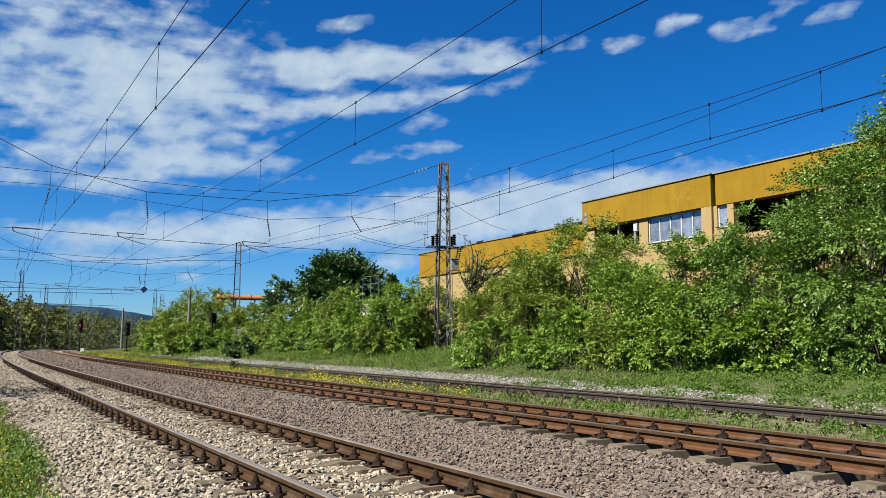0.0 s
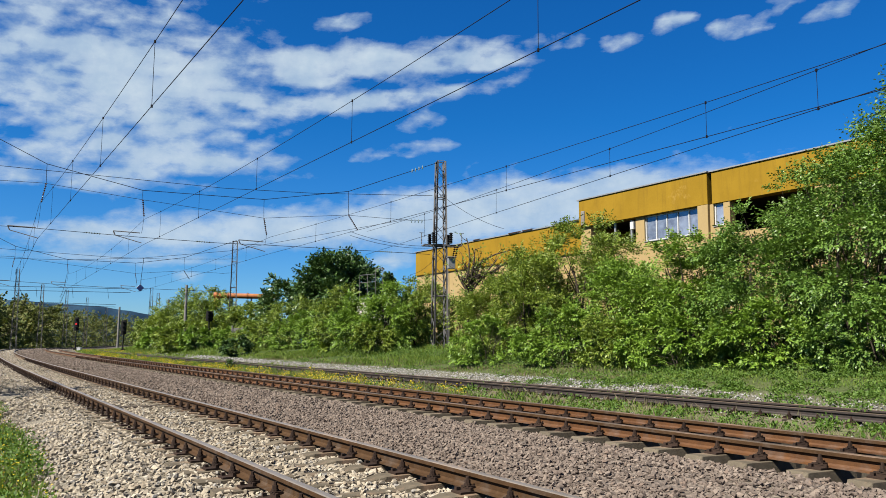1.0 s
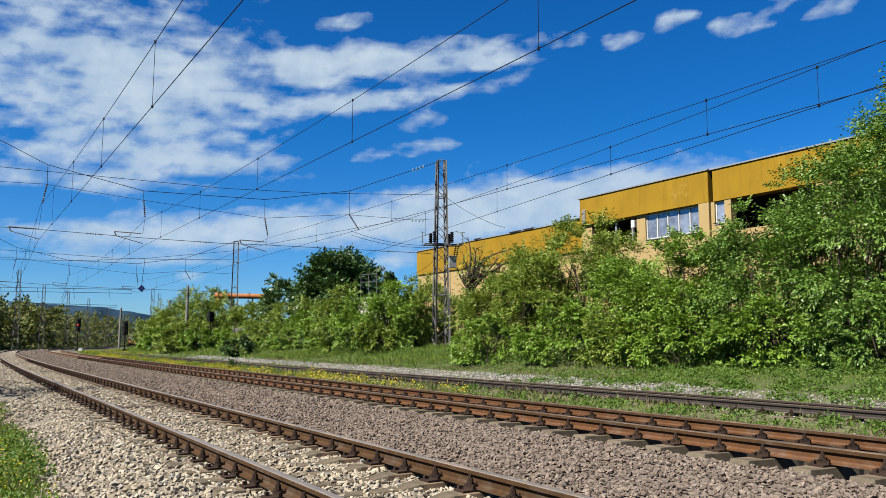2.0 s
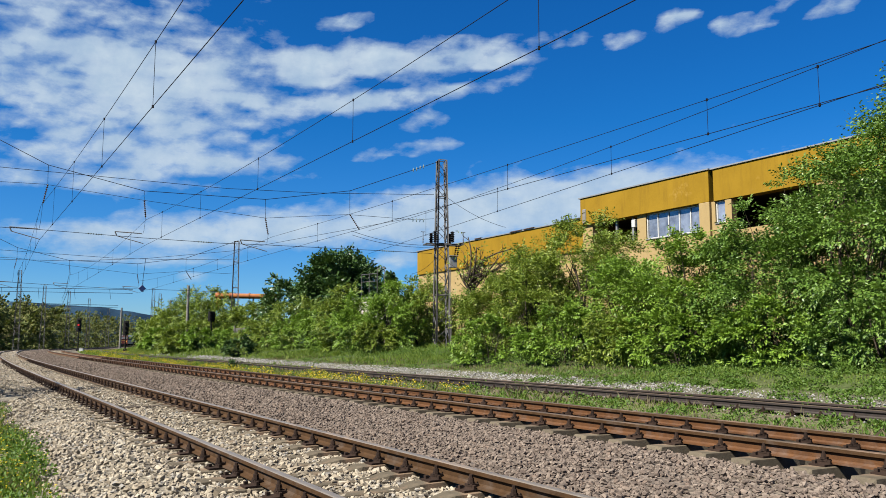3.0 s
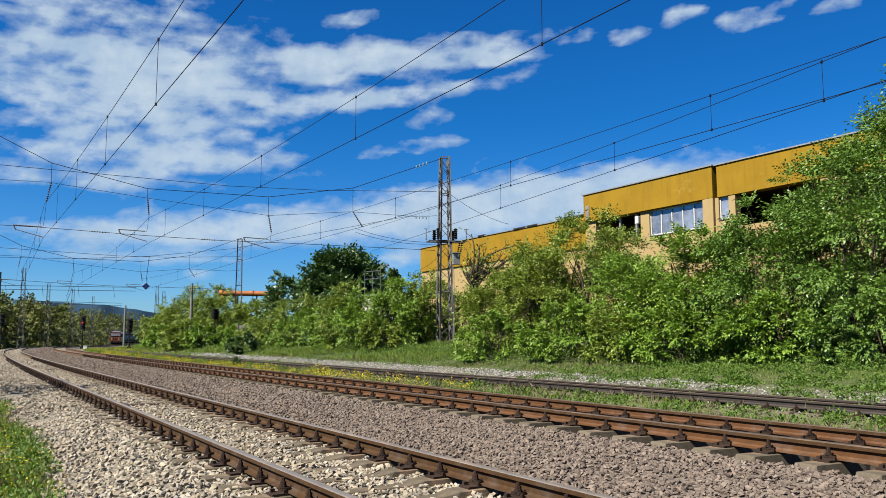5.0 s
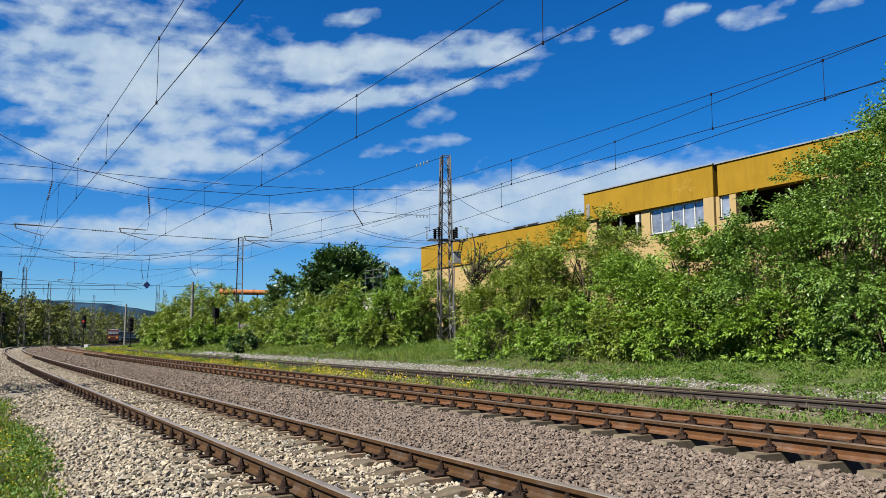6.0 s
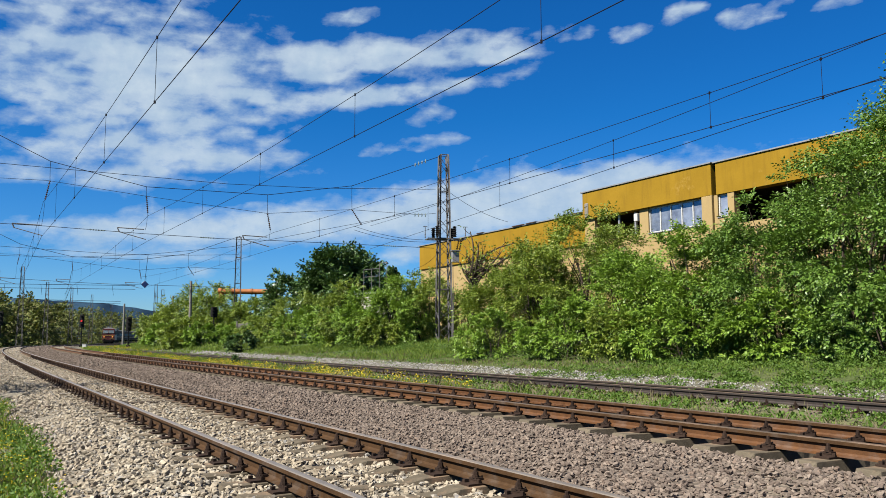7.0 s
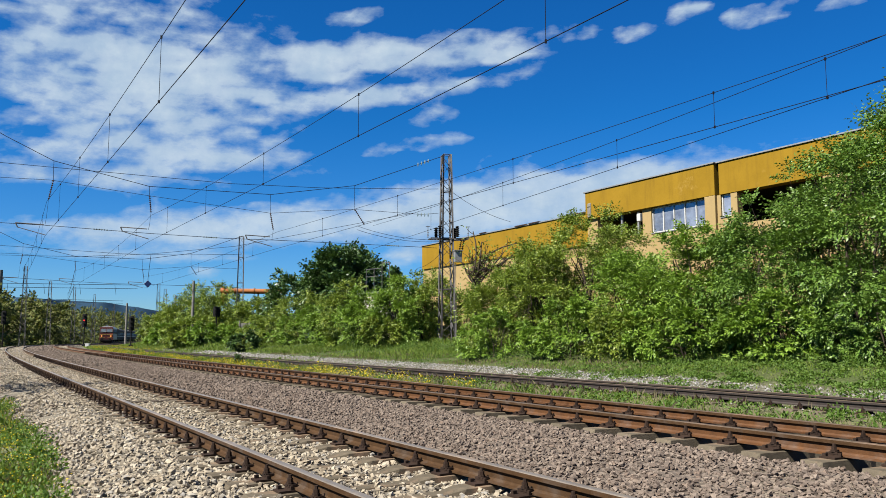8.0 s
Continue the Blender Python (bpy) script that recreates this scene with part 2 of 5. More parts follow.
def tube(points, r, seg=5):
    """Vertices and quads of a tube along points."""
    pts = np.array(points, float)
    t = np.gradient(pts, axis=0)
    t /= np.linalg.norm(t, axis=1, keepdims=True) + 1e-9
    up = np.where(np.abs(t[:, 2:3]) > 0.9, np.array([[1.0, 0, 0]]), np.array([[0, 0, 1.0]]))
    a = np.cross(t, up)
    a /= np.linalg.norm(a, axis=1, keepdims=True)
    c = np.cross(a, t)
    ang = np.arange(seg) * 2 * math.pi / seg
    v = pts[:, None] + r * (a[:, None] * np.cos(ang)[None, :, None] + c[:, None] * np.sin(ang)[None, :, None])
    i = np.arange(len(pts) - 1)[:, None] * seg
    j = np.arange(seg)[None]
    k = (j + 1) % seg
    f = np.stack([i + j, i + k, i + seg + k, i + seg + j], 2).reshape(-1, 4)
    return v.reshape(-1, 3), f


def wire(name, points, r, parent, material=None, label=""):
    v, f = tube(points, r)
    return tagged(mesh_np(name, v, f, material or mat_wire, parent, True), label)


# ---- the line of the railway ----
# Curvature along the first track's centre line, s metres along it; o metres across, away from the walk's side.
BEND = [(-40, 0.0004), (12, 0.0002), (35, -0.0007), (60, -0.00063), (90, -0.002), (120, -0.0019), (140, -0.0038), (158, -0.0035), (172, 0.0006),
        (200, 0.0024), (222, 0.0006), (250, -0.0012), (300, -0.0016), (400, -0.0016), (700, -0.0012)]
LS = np.arange(-40.0, 700.0, 0.5)
_k = np.interp(LS, [v[0] for v in BEND], [v[1] for v in BEND])
LH = np.cumsum(_k) * 0.5
LH += 0.54537 - np.interp(0, LS, LH)
LX, LY = np.cumsum(-np.sin(LH)) * 0.5, np.cumsum(np.cos(LH)) * 0.5
LX -= np.interp(0, LS, LX)
LY += 6.093 - np.interp(0, LS, LY)


def along(s, o):
    h = np.interp(s, LS, LH)
    return np.interp(s, LS, LX) + np.cos(h) * o, np.interp(s, LS, LY) + np.sin(h) * o


def spot(s, o, z=0.0):
    x, y = along(s, o)
    return Vector((float(x), float(y), float(z)))


def turned(s, o, z=0.0, extra=0.0):
    """The pose on the line: local y runs along the track, x across it, away."""
    return Matrix.Translation(spot(s, o, z)) @ Matrix.Rotation(float(np.interp(s, LS, LH)) + extra, 4, "Z")


# rail heads: centre offset, height of the near and of the far head
TRACKS = [(0.0, -0.01, 0.0), (4.626, 0.128, 0.098), (10.99, -0.037, -0.098)]
PROFILE_O = [-400, -60, -8, -4.5, -3.2, -2.3, -1.45, -1.15, 1.15, 1.3, 2.2, 2.9, 3.42, 3.62, 5.7, 6.1, 7.2, 9.0, 10.0, 12.2, 13.0, 14.2, 15.5, 18, 20, 25, 60, 400]
PROFILE_Z = [-0.8, -0.9, -0.75, -0.62, -0.50, -0.33, -0.19, -0.215, -0.23, -0.19, -0.11, -0.07, -0.085, -0.25, -0.25, -0.13, -0.28, -0.33, -0.26, -0.26, -0.12, 0.06, 0.3, 0.65, 0.85, 1.0, 1.2, 1.6]


def dip(s):
    """The line falls a little round the bend."""
    return np.interp(s, [115, 160, 200, 260], [0.0, -0.24, -0.48, -0.6])


def ground_z(s, o):
    # the ballast shoulder on the walk's side lies in heaps
    heap = np.exp(-((o + 2.0) / 0.45) ** 2) * np.clip((s - 8) / 6, 0, 1) * np.clip((60 - s) / 20, 0, 1)
    return np.interp(o, PROFILE_O, PROFILE_Z) + dip(s) + 0.2 * heap * (np.sin(s * 1.1) + 0.5 * np.sin(s * 2.7 + 1) - 0.4)


def tint_ground():
    """Soil under stone and grass; what lies across the line is told by the place across it."""
    m, n, l, b = nodes_of("ground_cover", 0.95)
    a = n.new("ShaderNodeAttribute")
    a.attribute_name = "across"
    add = n.new("ShaderNodeMath")
    add.operation = "MULTIPLY_ADD"
    l.new(noise_of(n, l, 1.1, 5, 0.7), add.inputs[0])
    add.inputs[1].default_value = 0.9
    l.new(a.outputs["Fac"], add.inputs[2])
    mr = n.new("ShaderNodeMapRange")
    mr.inputs["From Min"].default_value, mr.inputs["From Max"].default_value = -5.0, 20.0
    l.new(add.outputs[0], mr.inputs["Value"])
    v = n.new("ShaderNodeTexVoronoi")
    v.inputs["Scale"].default_value = 19.0
    tc = n.new("ShaderNodeTexCoord")
    l.new(tc.outputs["Object"], v.inputs["Vector"])

    def f(o):
        return (o + 0.45 + 5.0) / 25.0
    soil, green = (0.10, 0.085, 0.05), (0.09, 0.12, 0.03)
    base = ramp(n, l, mr.outputs[0], [(f(-2.9), green), (f(-2.3), (0.21, 0.185, 0.145)), (f(0.8), (0.19, 0.165, 0.13)), (f(1.2), (0.17, 0.138, 0.113)),
                                      (f(3.2), (0.17, 0.138, 0.113)), (f(6.0), (0.06, 0.05, 0.04)), (f(7.4), (0.21, 0.19, 0.145)), (f(8.8), (0.12, 0.13, 0.05)),
                                      (f(11.5), (0.2, 0.18, 0.13)), (f(12.3), (0.16, 0.15, 0.12)), (f(13.2), (0.14, 0.13, 0.09)), (f(13.9), (0.08, 0.10, 0.035)), (f(15.6), (0.055, 0.085, 0.02))])
    hue = n.new("ShaderNodeSeparateColor")
    l.new(v.outputs["Color"], hue.inputs[0])
    c = mix(n, l, 0.8, base, mix(n, l, hue.outputs[0], (0.2, 0.2, 0.2), (0.75, 0.75, 0.75)), "MULTIPLY")
    c = mix(n, l, ramp(n, l, noise_of(n, l, 0.5, 5), [(0.5, (0, 0, 0)), (0.75, (0.5, 0.5, 0.5))]), c, soil)
    l.new(c, b.inputs["Base Color"])
    bump(n, l, b, v.outputs["Distance"], 0.9, 0.04)
    return m


def ground():
    ss = np.concatenate([np.arange(-40, 70, 1.0), np.arange(70, 300, 5.0), np.arange(300, 700, 20.0)])
    oo = np.unique(np.concatenate([PROFILE_O, np.arange(-5, 20, 0.5)]))
    # beyond the line's strip the sheet reaches the horizon
    x, y = along(ss[:, None], np.clip(oo, -60, 60)[None, :])
    h = np.interp(ss, LS, LH)[:, None]
    far = oo[None, :] - np.clip(oo, -60, 60)[None, :]
    x, y = x + far * 10 * np.cos(0.35), y + far * 10 * np.sin(0.35)
    z = ground_z(ss[:, None], oo[None, :])
    rng = np.random.default_rng(3)
    z += np.where(np.abs(oo)[None, :] < 50, rng.normal(0, 0.012, z.shape), 0) * np.where((oo[None, :] > -3) & (oo[None, :] < 4), 0.3, 1.0)
    # far ends
    e0 = np.stack([x[0] + 3000 * np.sin(0.5), y[0] - 3000 * np.cos(0.5), z[0]], 1)
    e1 = np.stack([x[-1] - 4000 * np.sin(0.1), y[-1] + 4000, z[-1]], 1)
    g = np.concatenate([e0[None], np.stack([x, y, z], 2), e1[None]], 0)
    ns, no = g.shape[:2]
    i, j = np.meshgrid(np.arange(ns - 1), np.arange(no - 1), indexing="ij")
    a = i * no + j
    f = np.stack([a, a + 1, a + no + 1, a + no], 2).reshape(-1, 4)
    ob = mesh_np("ground", g.reshape(-1, 3), f, tint_ground(), None, True)
    at = ob.data.attributes.new("across", "FLOAT", "POINT")
    at.data.foreach_set("value", np.tile(oo, ns).astype(np.float32))
    tagged(ob, "level railway ground of soil, old ballast and sparse grass", "ground", kind="structure")


ground()


# ---- the tracks ----
def rail_profile():
    half = [(0.0, 0.0), (0.028, -0.001), (0.036, -0.008), (0.036, -0.041), (0.012, -0.055), (0.008, -0.068), (0.008, -0.112), (0.022, -0.130), (0.062, -0.138), (0.0625, -0.149)]
    return half + [(-x, z) for x, z in half[:0:-1]]


def rail(parent, o, top, side, face, head):
    ss = np.concatenate([np.arange(-20, 60, 1.0), np.arange(60, 480, 3.0)])
    pr = np.array(rail_profile())
    k = len(pr)
    x, y = along(ss[:, None], o + pr[None, :, 0])
    z = top + pr[None, :, 1] + dip(ss)[:, None]
    i, j = np.meshgrid(np.arange(len(ss) - 1), np.arange(k), indexing="ij")
    a, b2 = i * k + j, i * k + (j + 1) % k
    f = np.stack([a, a + k, b2 + k, b2], 2).reshape(-1, 4)
    ob = mesh_np("rail", np.stack([x, y, z], 2).reshape(-1, 3), f, side, parent)
    ob.data.materials.append(face)
    ob.data.materials.append(head)
    jj = j.ravel()
    ob.data.polygons.foreach_set("material_index", np.where(np.isin(jj, (0, 1, k - 1, k - 2)), 1, np.where(np.isin(jj, (2, 3, k - 3, k - 4)), 2, 0)).astype(np.int32))
    return ob


def sleeper_mesh(length=2.5):
    bm = bmesh.new()
    # long concrete block, chamfered along its top, sunk at the middle
    rows = []
    for y, w, t in [(-length / 2, 0.10, -0.07), (-length / 2 + 0.09, 0.135, 0.0), (-0.45, 0.135, 0.0), (-0.30, 0.11, -0.03), (0.30, 0.11, -0.03), (0.45, 0.135, 0.0), (length / 2 - 0.09, 0.135, 0.0), (length / 2, 0.10, -0.07)]:
        rows.append([bm.verts.new(p) for p in ((y, -0.15, -0.2), (y, -w + 0.025, t - 0.005), (y, -w + 0.04, t), (y, w - 0.04, t), (y, w - 0.025, t - 0.005), (y, 0.15, -0.2))])
    for p, q in zip(rows, rows[1:]):
        for i in range(5):
            bm.faces.new((p[i], p[i + 1], q[i + 1], q[i]))
    bm.faces.new(rows[0][::-1])
    bm.faces.new(rows[-1])
    bmesh.ops.recalc_face_normals(bm, faces=bm.faces)
    me = bpy.data.meshes.new("sleeper")
    bm.to_mesh(me)
    bm.free()
    me.materials.append(mat_concrete)
    return me


def fastening_bm():
    """Ribbed plate, clip, tall bolt with its nut and washer, on the outer side of a foot (towards -x)."""
    bm = bmesh.new()
    box(bm, (-0.10, 0, 0.008), (0.19, 0.16, 0.018))
    box(bm, (-0.085, 0, 0.033), (0.022, 0.15, 0.034))
    box(bm, (-0.062, 0, 0.047), (0.075, 0.085, 0.022))
    box(bm, (-0.155, 0.045, 0.03), (0.035, 0.035, 0.03))
    rod(bm, (-0.078, 0, 0.055), (-0.078, 0, 0.074), 0.033, 0.033, 8)
    rod(bm, (-0.078, 0, 0.074), (-0.078, 0, 0.104), 0.026, 0.026, 6)
    rod(bm, (-0.078, 0, 0.104), (-0.078, 0, 0.132), 0.016, 0.015, 6)
    return bm


def track(index, o, near, far, last, first_fast, last_fast, side, face, label):
    base = tagged(new("railway_track"), label, "railway track", "tracks", "structure")
    base["setting"] = index
    tops = {-0.7525: near, 0.7525: far}
    for d, z in tops.items():
        tagged(rail(base, o + d, z, side, face, mat_rustdark if index < 3 else side), "rusty steel rail with worn running face")
    me = sleeper_mesh(2.55)
    bm = fastening_bm()
    fm = bpy.data.meshes.new("fastening")
    bm.to_mesh(fm)
    bm.free()
    fm.materials.append(mat_fast)
    cant = math.atan2(far - near, 1.505)
    rng = random.Random(index)
    more = []
    fv = np.array([v.co[:] for v in fm.vertices])
    ft = [tuple(p.vertices) for p in fm.polygons]
    s = -9.0
    while s < last:
        s += 0.6
        m = turned(s + rng.uniform(-0.03, 0.03), o, (near + far) / 2 - (0.168 if index < 3 else 0.21), rng.uniform(-0.015, 0.015)) @ Matrix.Rotation(-cant, 4, "Y")
        sl = share("sleeper", me, base, m)
        for d in (-0.7525, 0.7525):
            for turn in (0, math.pi):
                fmx = Matrix.Translation((d, rng.uniform(-0.01, 0.01), 0.002)) @ Matrix.Rotation(turn, 4, "Z")
                if first_fast < s < last_fast:
                    share("fastening", fm, sl, fmx)
                elif s < 55:
                    more.append(m @ fmx)
    if more:
        allv = np.concatenate([fv @ np.array(m.to_3x3()).T + np.array(m.translation) for m in more])
        k = len(fv)
        quads = np.array([f for f in ft if len(f) == 4])
        f = np.concatenate([quads + i * k for i in range(len(more))])
        tagged(mesh_np("far_fastenings", allv, f, mat_fast, base), "iron rail fastenings further along the track", kind="stuff")
    return base


track(1, *TRACKS[0], 90, -3, 40, mat_rustdark, mat_railtop, "used railway track on cream limestone ballast, brown rails on concrete sleepers")
track(2, *TRACKS[1], 90, -3, 40, mat_rust, mat_railtop_dull, "rusty railway track with exposed concrete sleeper ends")
track(3, *TRACKS[2], 60, -3, 30, mat_rustblack, mat_railtop_dull, "overgrown disused railway track with dark rails sunk in grass")


# one old timber among the concrete sleepers
bm = bmesh.new()
box(bm, (0, 0, 0), (3.0, 0.24, 0.16), None, 0.012)
timber = tagged(part("timber_sleeper", bm, mat_bark), "long weathered timber laid across the near track", "timber")
timber.matrix_basis = turned(11.7, -0.25, -0.265)


# ---- loose stone ----
def stone_shapes(count, seed, fine):
    """Broken stones: a broken fourteen-faced lump near by, an eight-faced one further off."""
    out = []
    rng = random.Random(seed)
    for _ in range(count):
        bm = bmesh.new()
        if fine:
            for q in range(9):
                z = -1 + (2 * q + 1) / 9
                a = q * 2.4 + rng.uniform(-0.4, 0.4)
                bm.verts.new((math.sqrt(1 - z * z) * math.cos(a), math.sqrt(1 - z * z) * math.sin(a), z))
            bmesh.ops.convex_hull(bm, input=bm.verts)
        else:
            for p in ((1, 0, 0), (-1, 0, 0), (0, 1, 0), (0, -1, 0), (0, 0, 1), (0, 0, -1)):
                bm.verts.new(p)
            bmesh.ops.convex_hull(bm, input=bm.verts)
        for v in bm.verts:
            v.co = v.co * rng.uniform(0.78, 1.1) + Vector((rng.gauss(0, 0.12), rng.gauss(0, 0.12), rng.gauss(0, 0.12)))
            v.co.y *= 0.8
            v.co.z *= 0.6
        bmesh.ops.triangulate(bm, faces=bm.faces)
        bm.verts.index_update()
        out.append((np.array([v.co[:] for v in bm.verts]), np.array([[v.index for v in f.verts] for f in bm.faces])))
        bm.free()
    return out


NEAR_SHAPES, FAR_SHAPES = stone_shapes(14, 5, True), stone_shapes(8, 6, False)


def rotations(rng, n):
    """Any turn about the upright, and a moderate tilt: stones lie on their flat side."""
    a, b, c = rng.uniform(0, 2 * math.pi, n), rng.normal(0, 0.42, n), rng.normal(0, 0.42, n)
    ca, sa, cb, sb, cc, sc = np.cos(a), np.sin(a), np.cos(b), np.sin(b), np.cos(c), np.sin(c)
    return np.stack([np.stack([ca * cb, ca * sb * sc - sa * cc, ca * sb * cc + sa * sc], 1),
                     np.stack([sa * cb, sa * sb * sc + ca * cc, sa * sb * cc - ca * sc], 1),
                     np.stack([-sb, cb * sc, cb * cc], 1)], 1)


def scatter(name, patches, material, label, seed):
    """Stones in patches (s0, s1, o0, o1, per square metre, least and most half-size), bedded in the ground."""
    rng = np.random.default_rng(seed)
    vs, fs, base = [], [], 0
    for s0, s1, o0, o1, dens, r0, r1 in patches:
        n = int((s1 - s0) * (o1 - o0) * dens)
        s, o = rng.uniform(s0, s1, n), rng.uniform(o0, o1, n)
        r = rng.uniform(0, 1, n) ** 1.6 * (r1 - r0) + r0
        # few stones lie on the sleepers
        bed = np.abs((s + 9.0 + 0.3) % 0.6 - 0.3) > 0.14
        keep = bed | (o > 1.0) | (o < -0.95) | (rng.uniform(0, 1, n) < 0.45)
        s, o, r = s[keep], o[keep], r[keep]
        n = len(s)
        x, y = along(s, o)
        z = ground_z(s, o) + r * rng.uniform(-0.2, 0.8, n)
        R = rotations(rng, n)
        shapes = NEAR_SHAPES if s1 <= 8 else FAR_SHAPES
        kind = rng.integers(0, len(shapes), n)
        for k, (sv, sf) in enumerate(shapes):
            pick = np.where(kind == k)[0]
            v = np.einsum("nij,vj->nvi", R[pick], sv) * r[pick, None, None]
            v += np.stack([x[pick], y[pick], z[pick]], 1)[:, None]
            vs.append(v.reshape(-1, 3))
            fs.append((sf[None] + (base + np.arange(len(pick)) * len(sv))[:, None, None]).reshape(-1, 3))
            base += len(pick) * len(sv)
    ob = mesh_np(name, np.concatenate(vs), np.concatenate(fs), material)
    return tagged(ob, label, "ballast", kind="stuff")


scatter("cream_ballast", [(-1.2, 8, -2.35, 1.0, 500, 0.019, 0.046), (8, 14, -2.35, 1.0, 450, 0.02, 0.047), (14, 32, -2.8, 1.0, 250, 0.025, 0.052), (32, 70, -2.9, 1.0, 60, 0.045, 0.075), (70, 165, -2.9, 1.0, 22, 0.08, 0.13), (30, 165, 3.75, 5.5, 22, 0.06, 0.11)],
        mat_cream, "loose cream limestone ballast round the near track", 11)
scatter("pink_ballast", [(-2.2, 8, 0.95, 3.62, 600, 0.017, 0.038), (8, 14, 0.95, 3.62, 520, 0.022, 0.048), (14, 32, 0.95, 3.6, 260, 0.024, 0.05), (32, 70, 0.95, 3.7, 60, 0.045, 0.075), (70, 150, 0.95, 3.7, 22, 0.08, 0.13), (-6, 30, 3.7, 5.7, 40, 0.02, 0.045)],
        mat_pink, "loose pinkish-brown crushed stone ballast between the tracks", 12)
scatter("grey_ballast", [(-8, 25, 6.0, 8.8, 110, 0.02, 0.045), (-5, 9, 12.2, 13.4, 85, 0.022, 0.05), (9, 45, 12.2, 13.7, 120, 0.024, 0.055), (45, 80, 12.2, 13.6, 40, 0.05, 0.09), (-8, 40, 9.9, 12.2, 25, 0.02, 0.045)],
        mat_grey, "loose grey ballast beside the disused track", 13)


# ---- green things ----
def leaf_arrays(rng, pos, out, length, width, droop=0.35, face=None):
    """Folded leaves at pos, pointing roughly along out: four points, two faces each."""
    n = len(pos)
    d = out + rng.normal(0, 0.55 if face is None else 0.22, (n, 3))
    d[:, 2] -= droop * rng.uniform(0, 1, n)
    d /= np.linalg.norm(d, axis=1, keepdims=True)
    up = rng.normal(0, 0.5, (n, 3)) + np.array([0, 0, 0.8]) + 0.7 * out if face is None else face + rng.normal(0, 0.28, (n, 3))
    side = np.cross(d, up)
    side /= np.linalg.norm(side, axis=1, keepdims=True) + 1e-9
    nor = np.cross(side, d)
    L = length * rng.uniform(0.6, 1.25, n)[:, None]
    W = width * rng.uniform(0.7, 1.2, n)[:, None]
    mid = pos + d * L * 0.45 
    v = np.stack([pos, mid + side * W - nor * W * 0.25, pos + d * L - nor * L * 0.15, mid - side * W - nor * W * 0.25], 1)
    i = np.arange(n)[:, None] * 4
    f = np.concatenate([i + np.array([[0, 1, 2]]), i + np.array([[0, 2, 3]])], 0)
    return v.reshape(-1, 3), f


def branch_bm(bm, a, b, r0, r1, rng, bow=0.12, steps=4):
    a, b = Vector(a), Vector(b)
    side = Vector((rng.uniform(-1, 1), rng.uniform(-1, 1), rng.uniform(-0.2, 0.6))) * (b - a).length * bow
    last = a
    for i in range(1, steps + 1):
        t = i / steps
        p = a.lerp(b, t) + side * math.sin(math.pi * t)
        rod(bm, last, p, r0 + (r1 - r0) * (i - 1) / steps, r0 + (r1 - r0) * t, 5)
        last = p


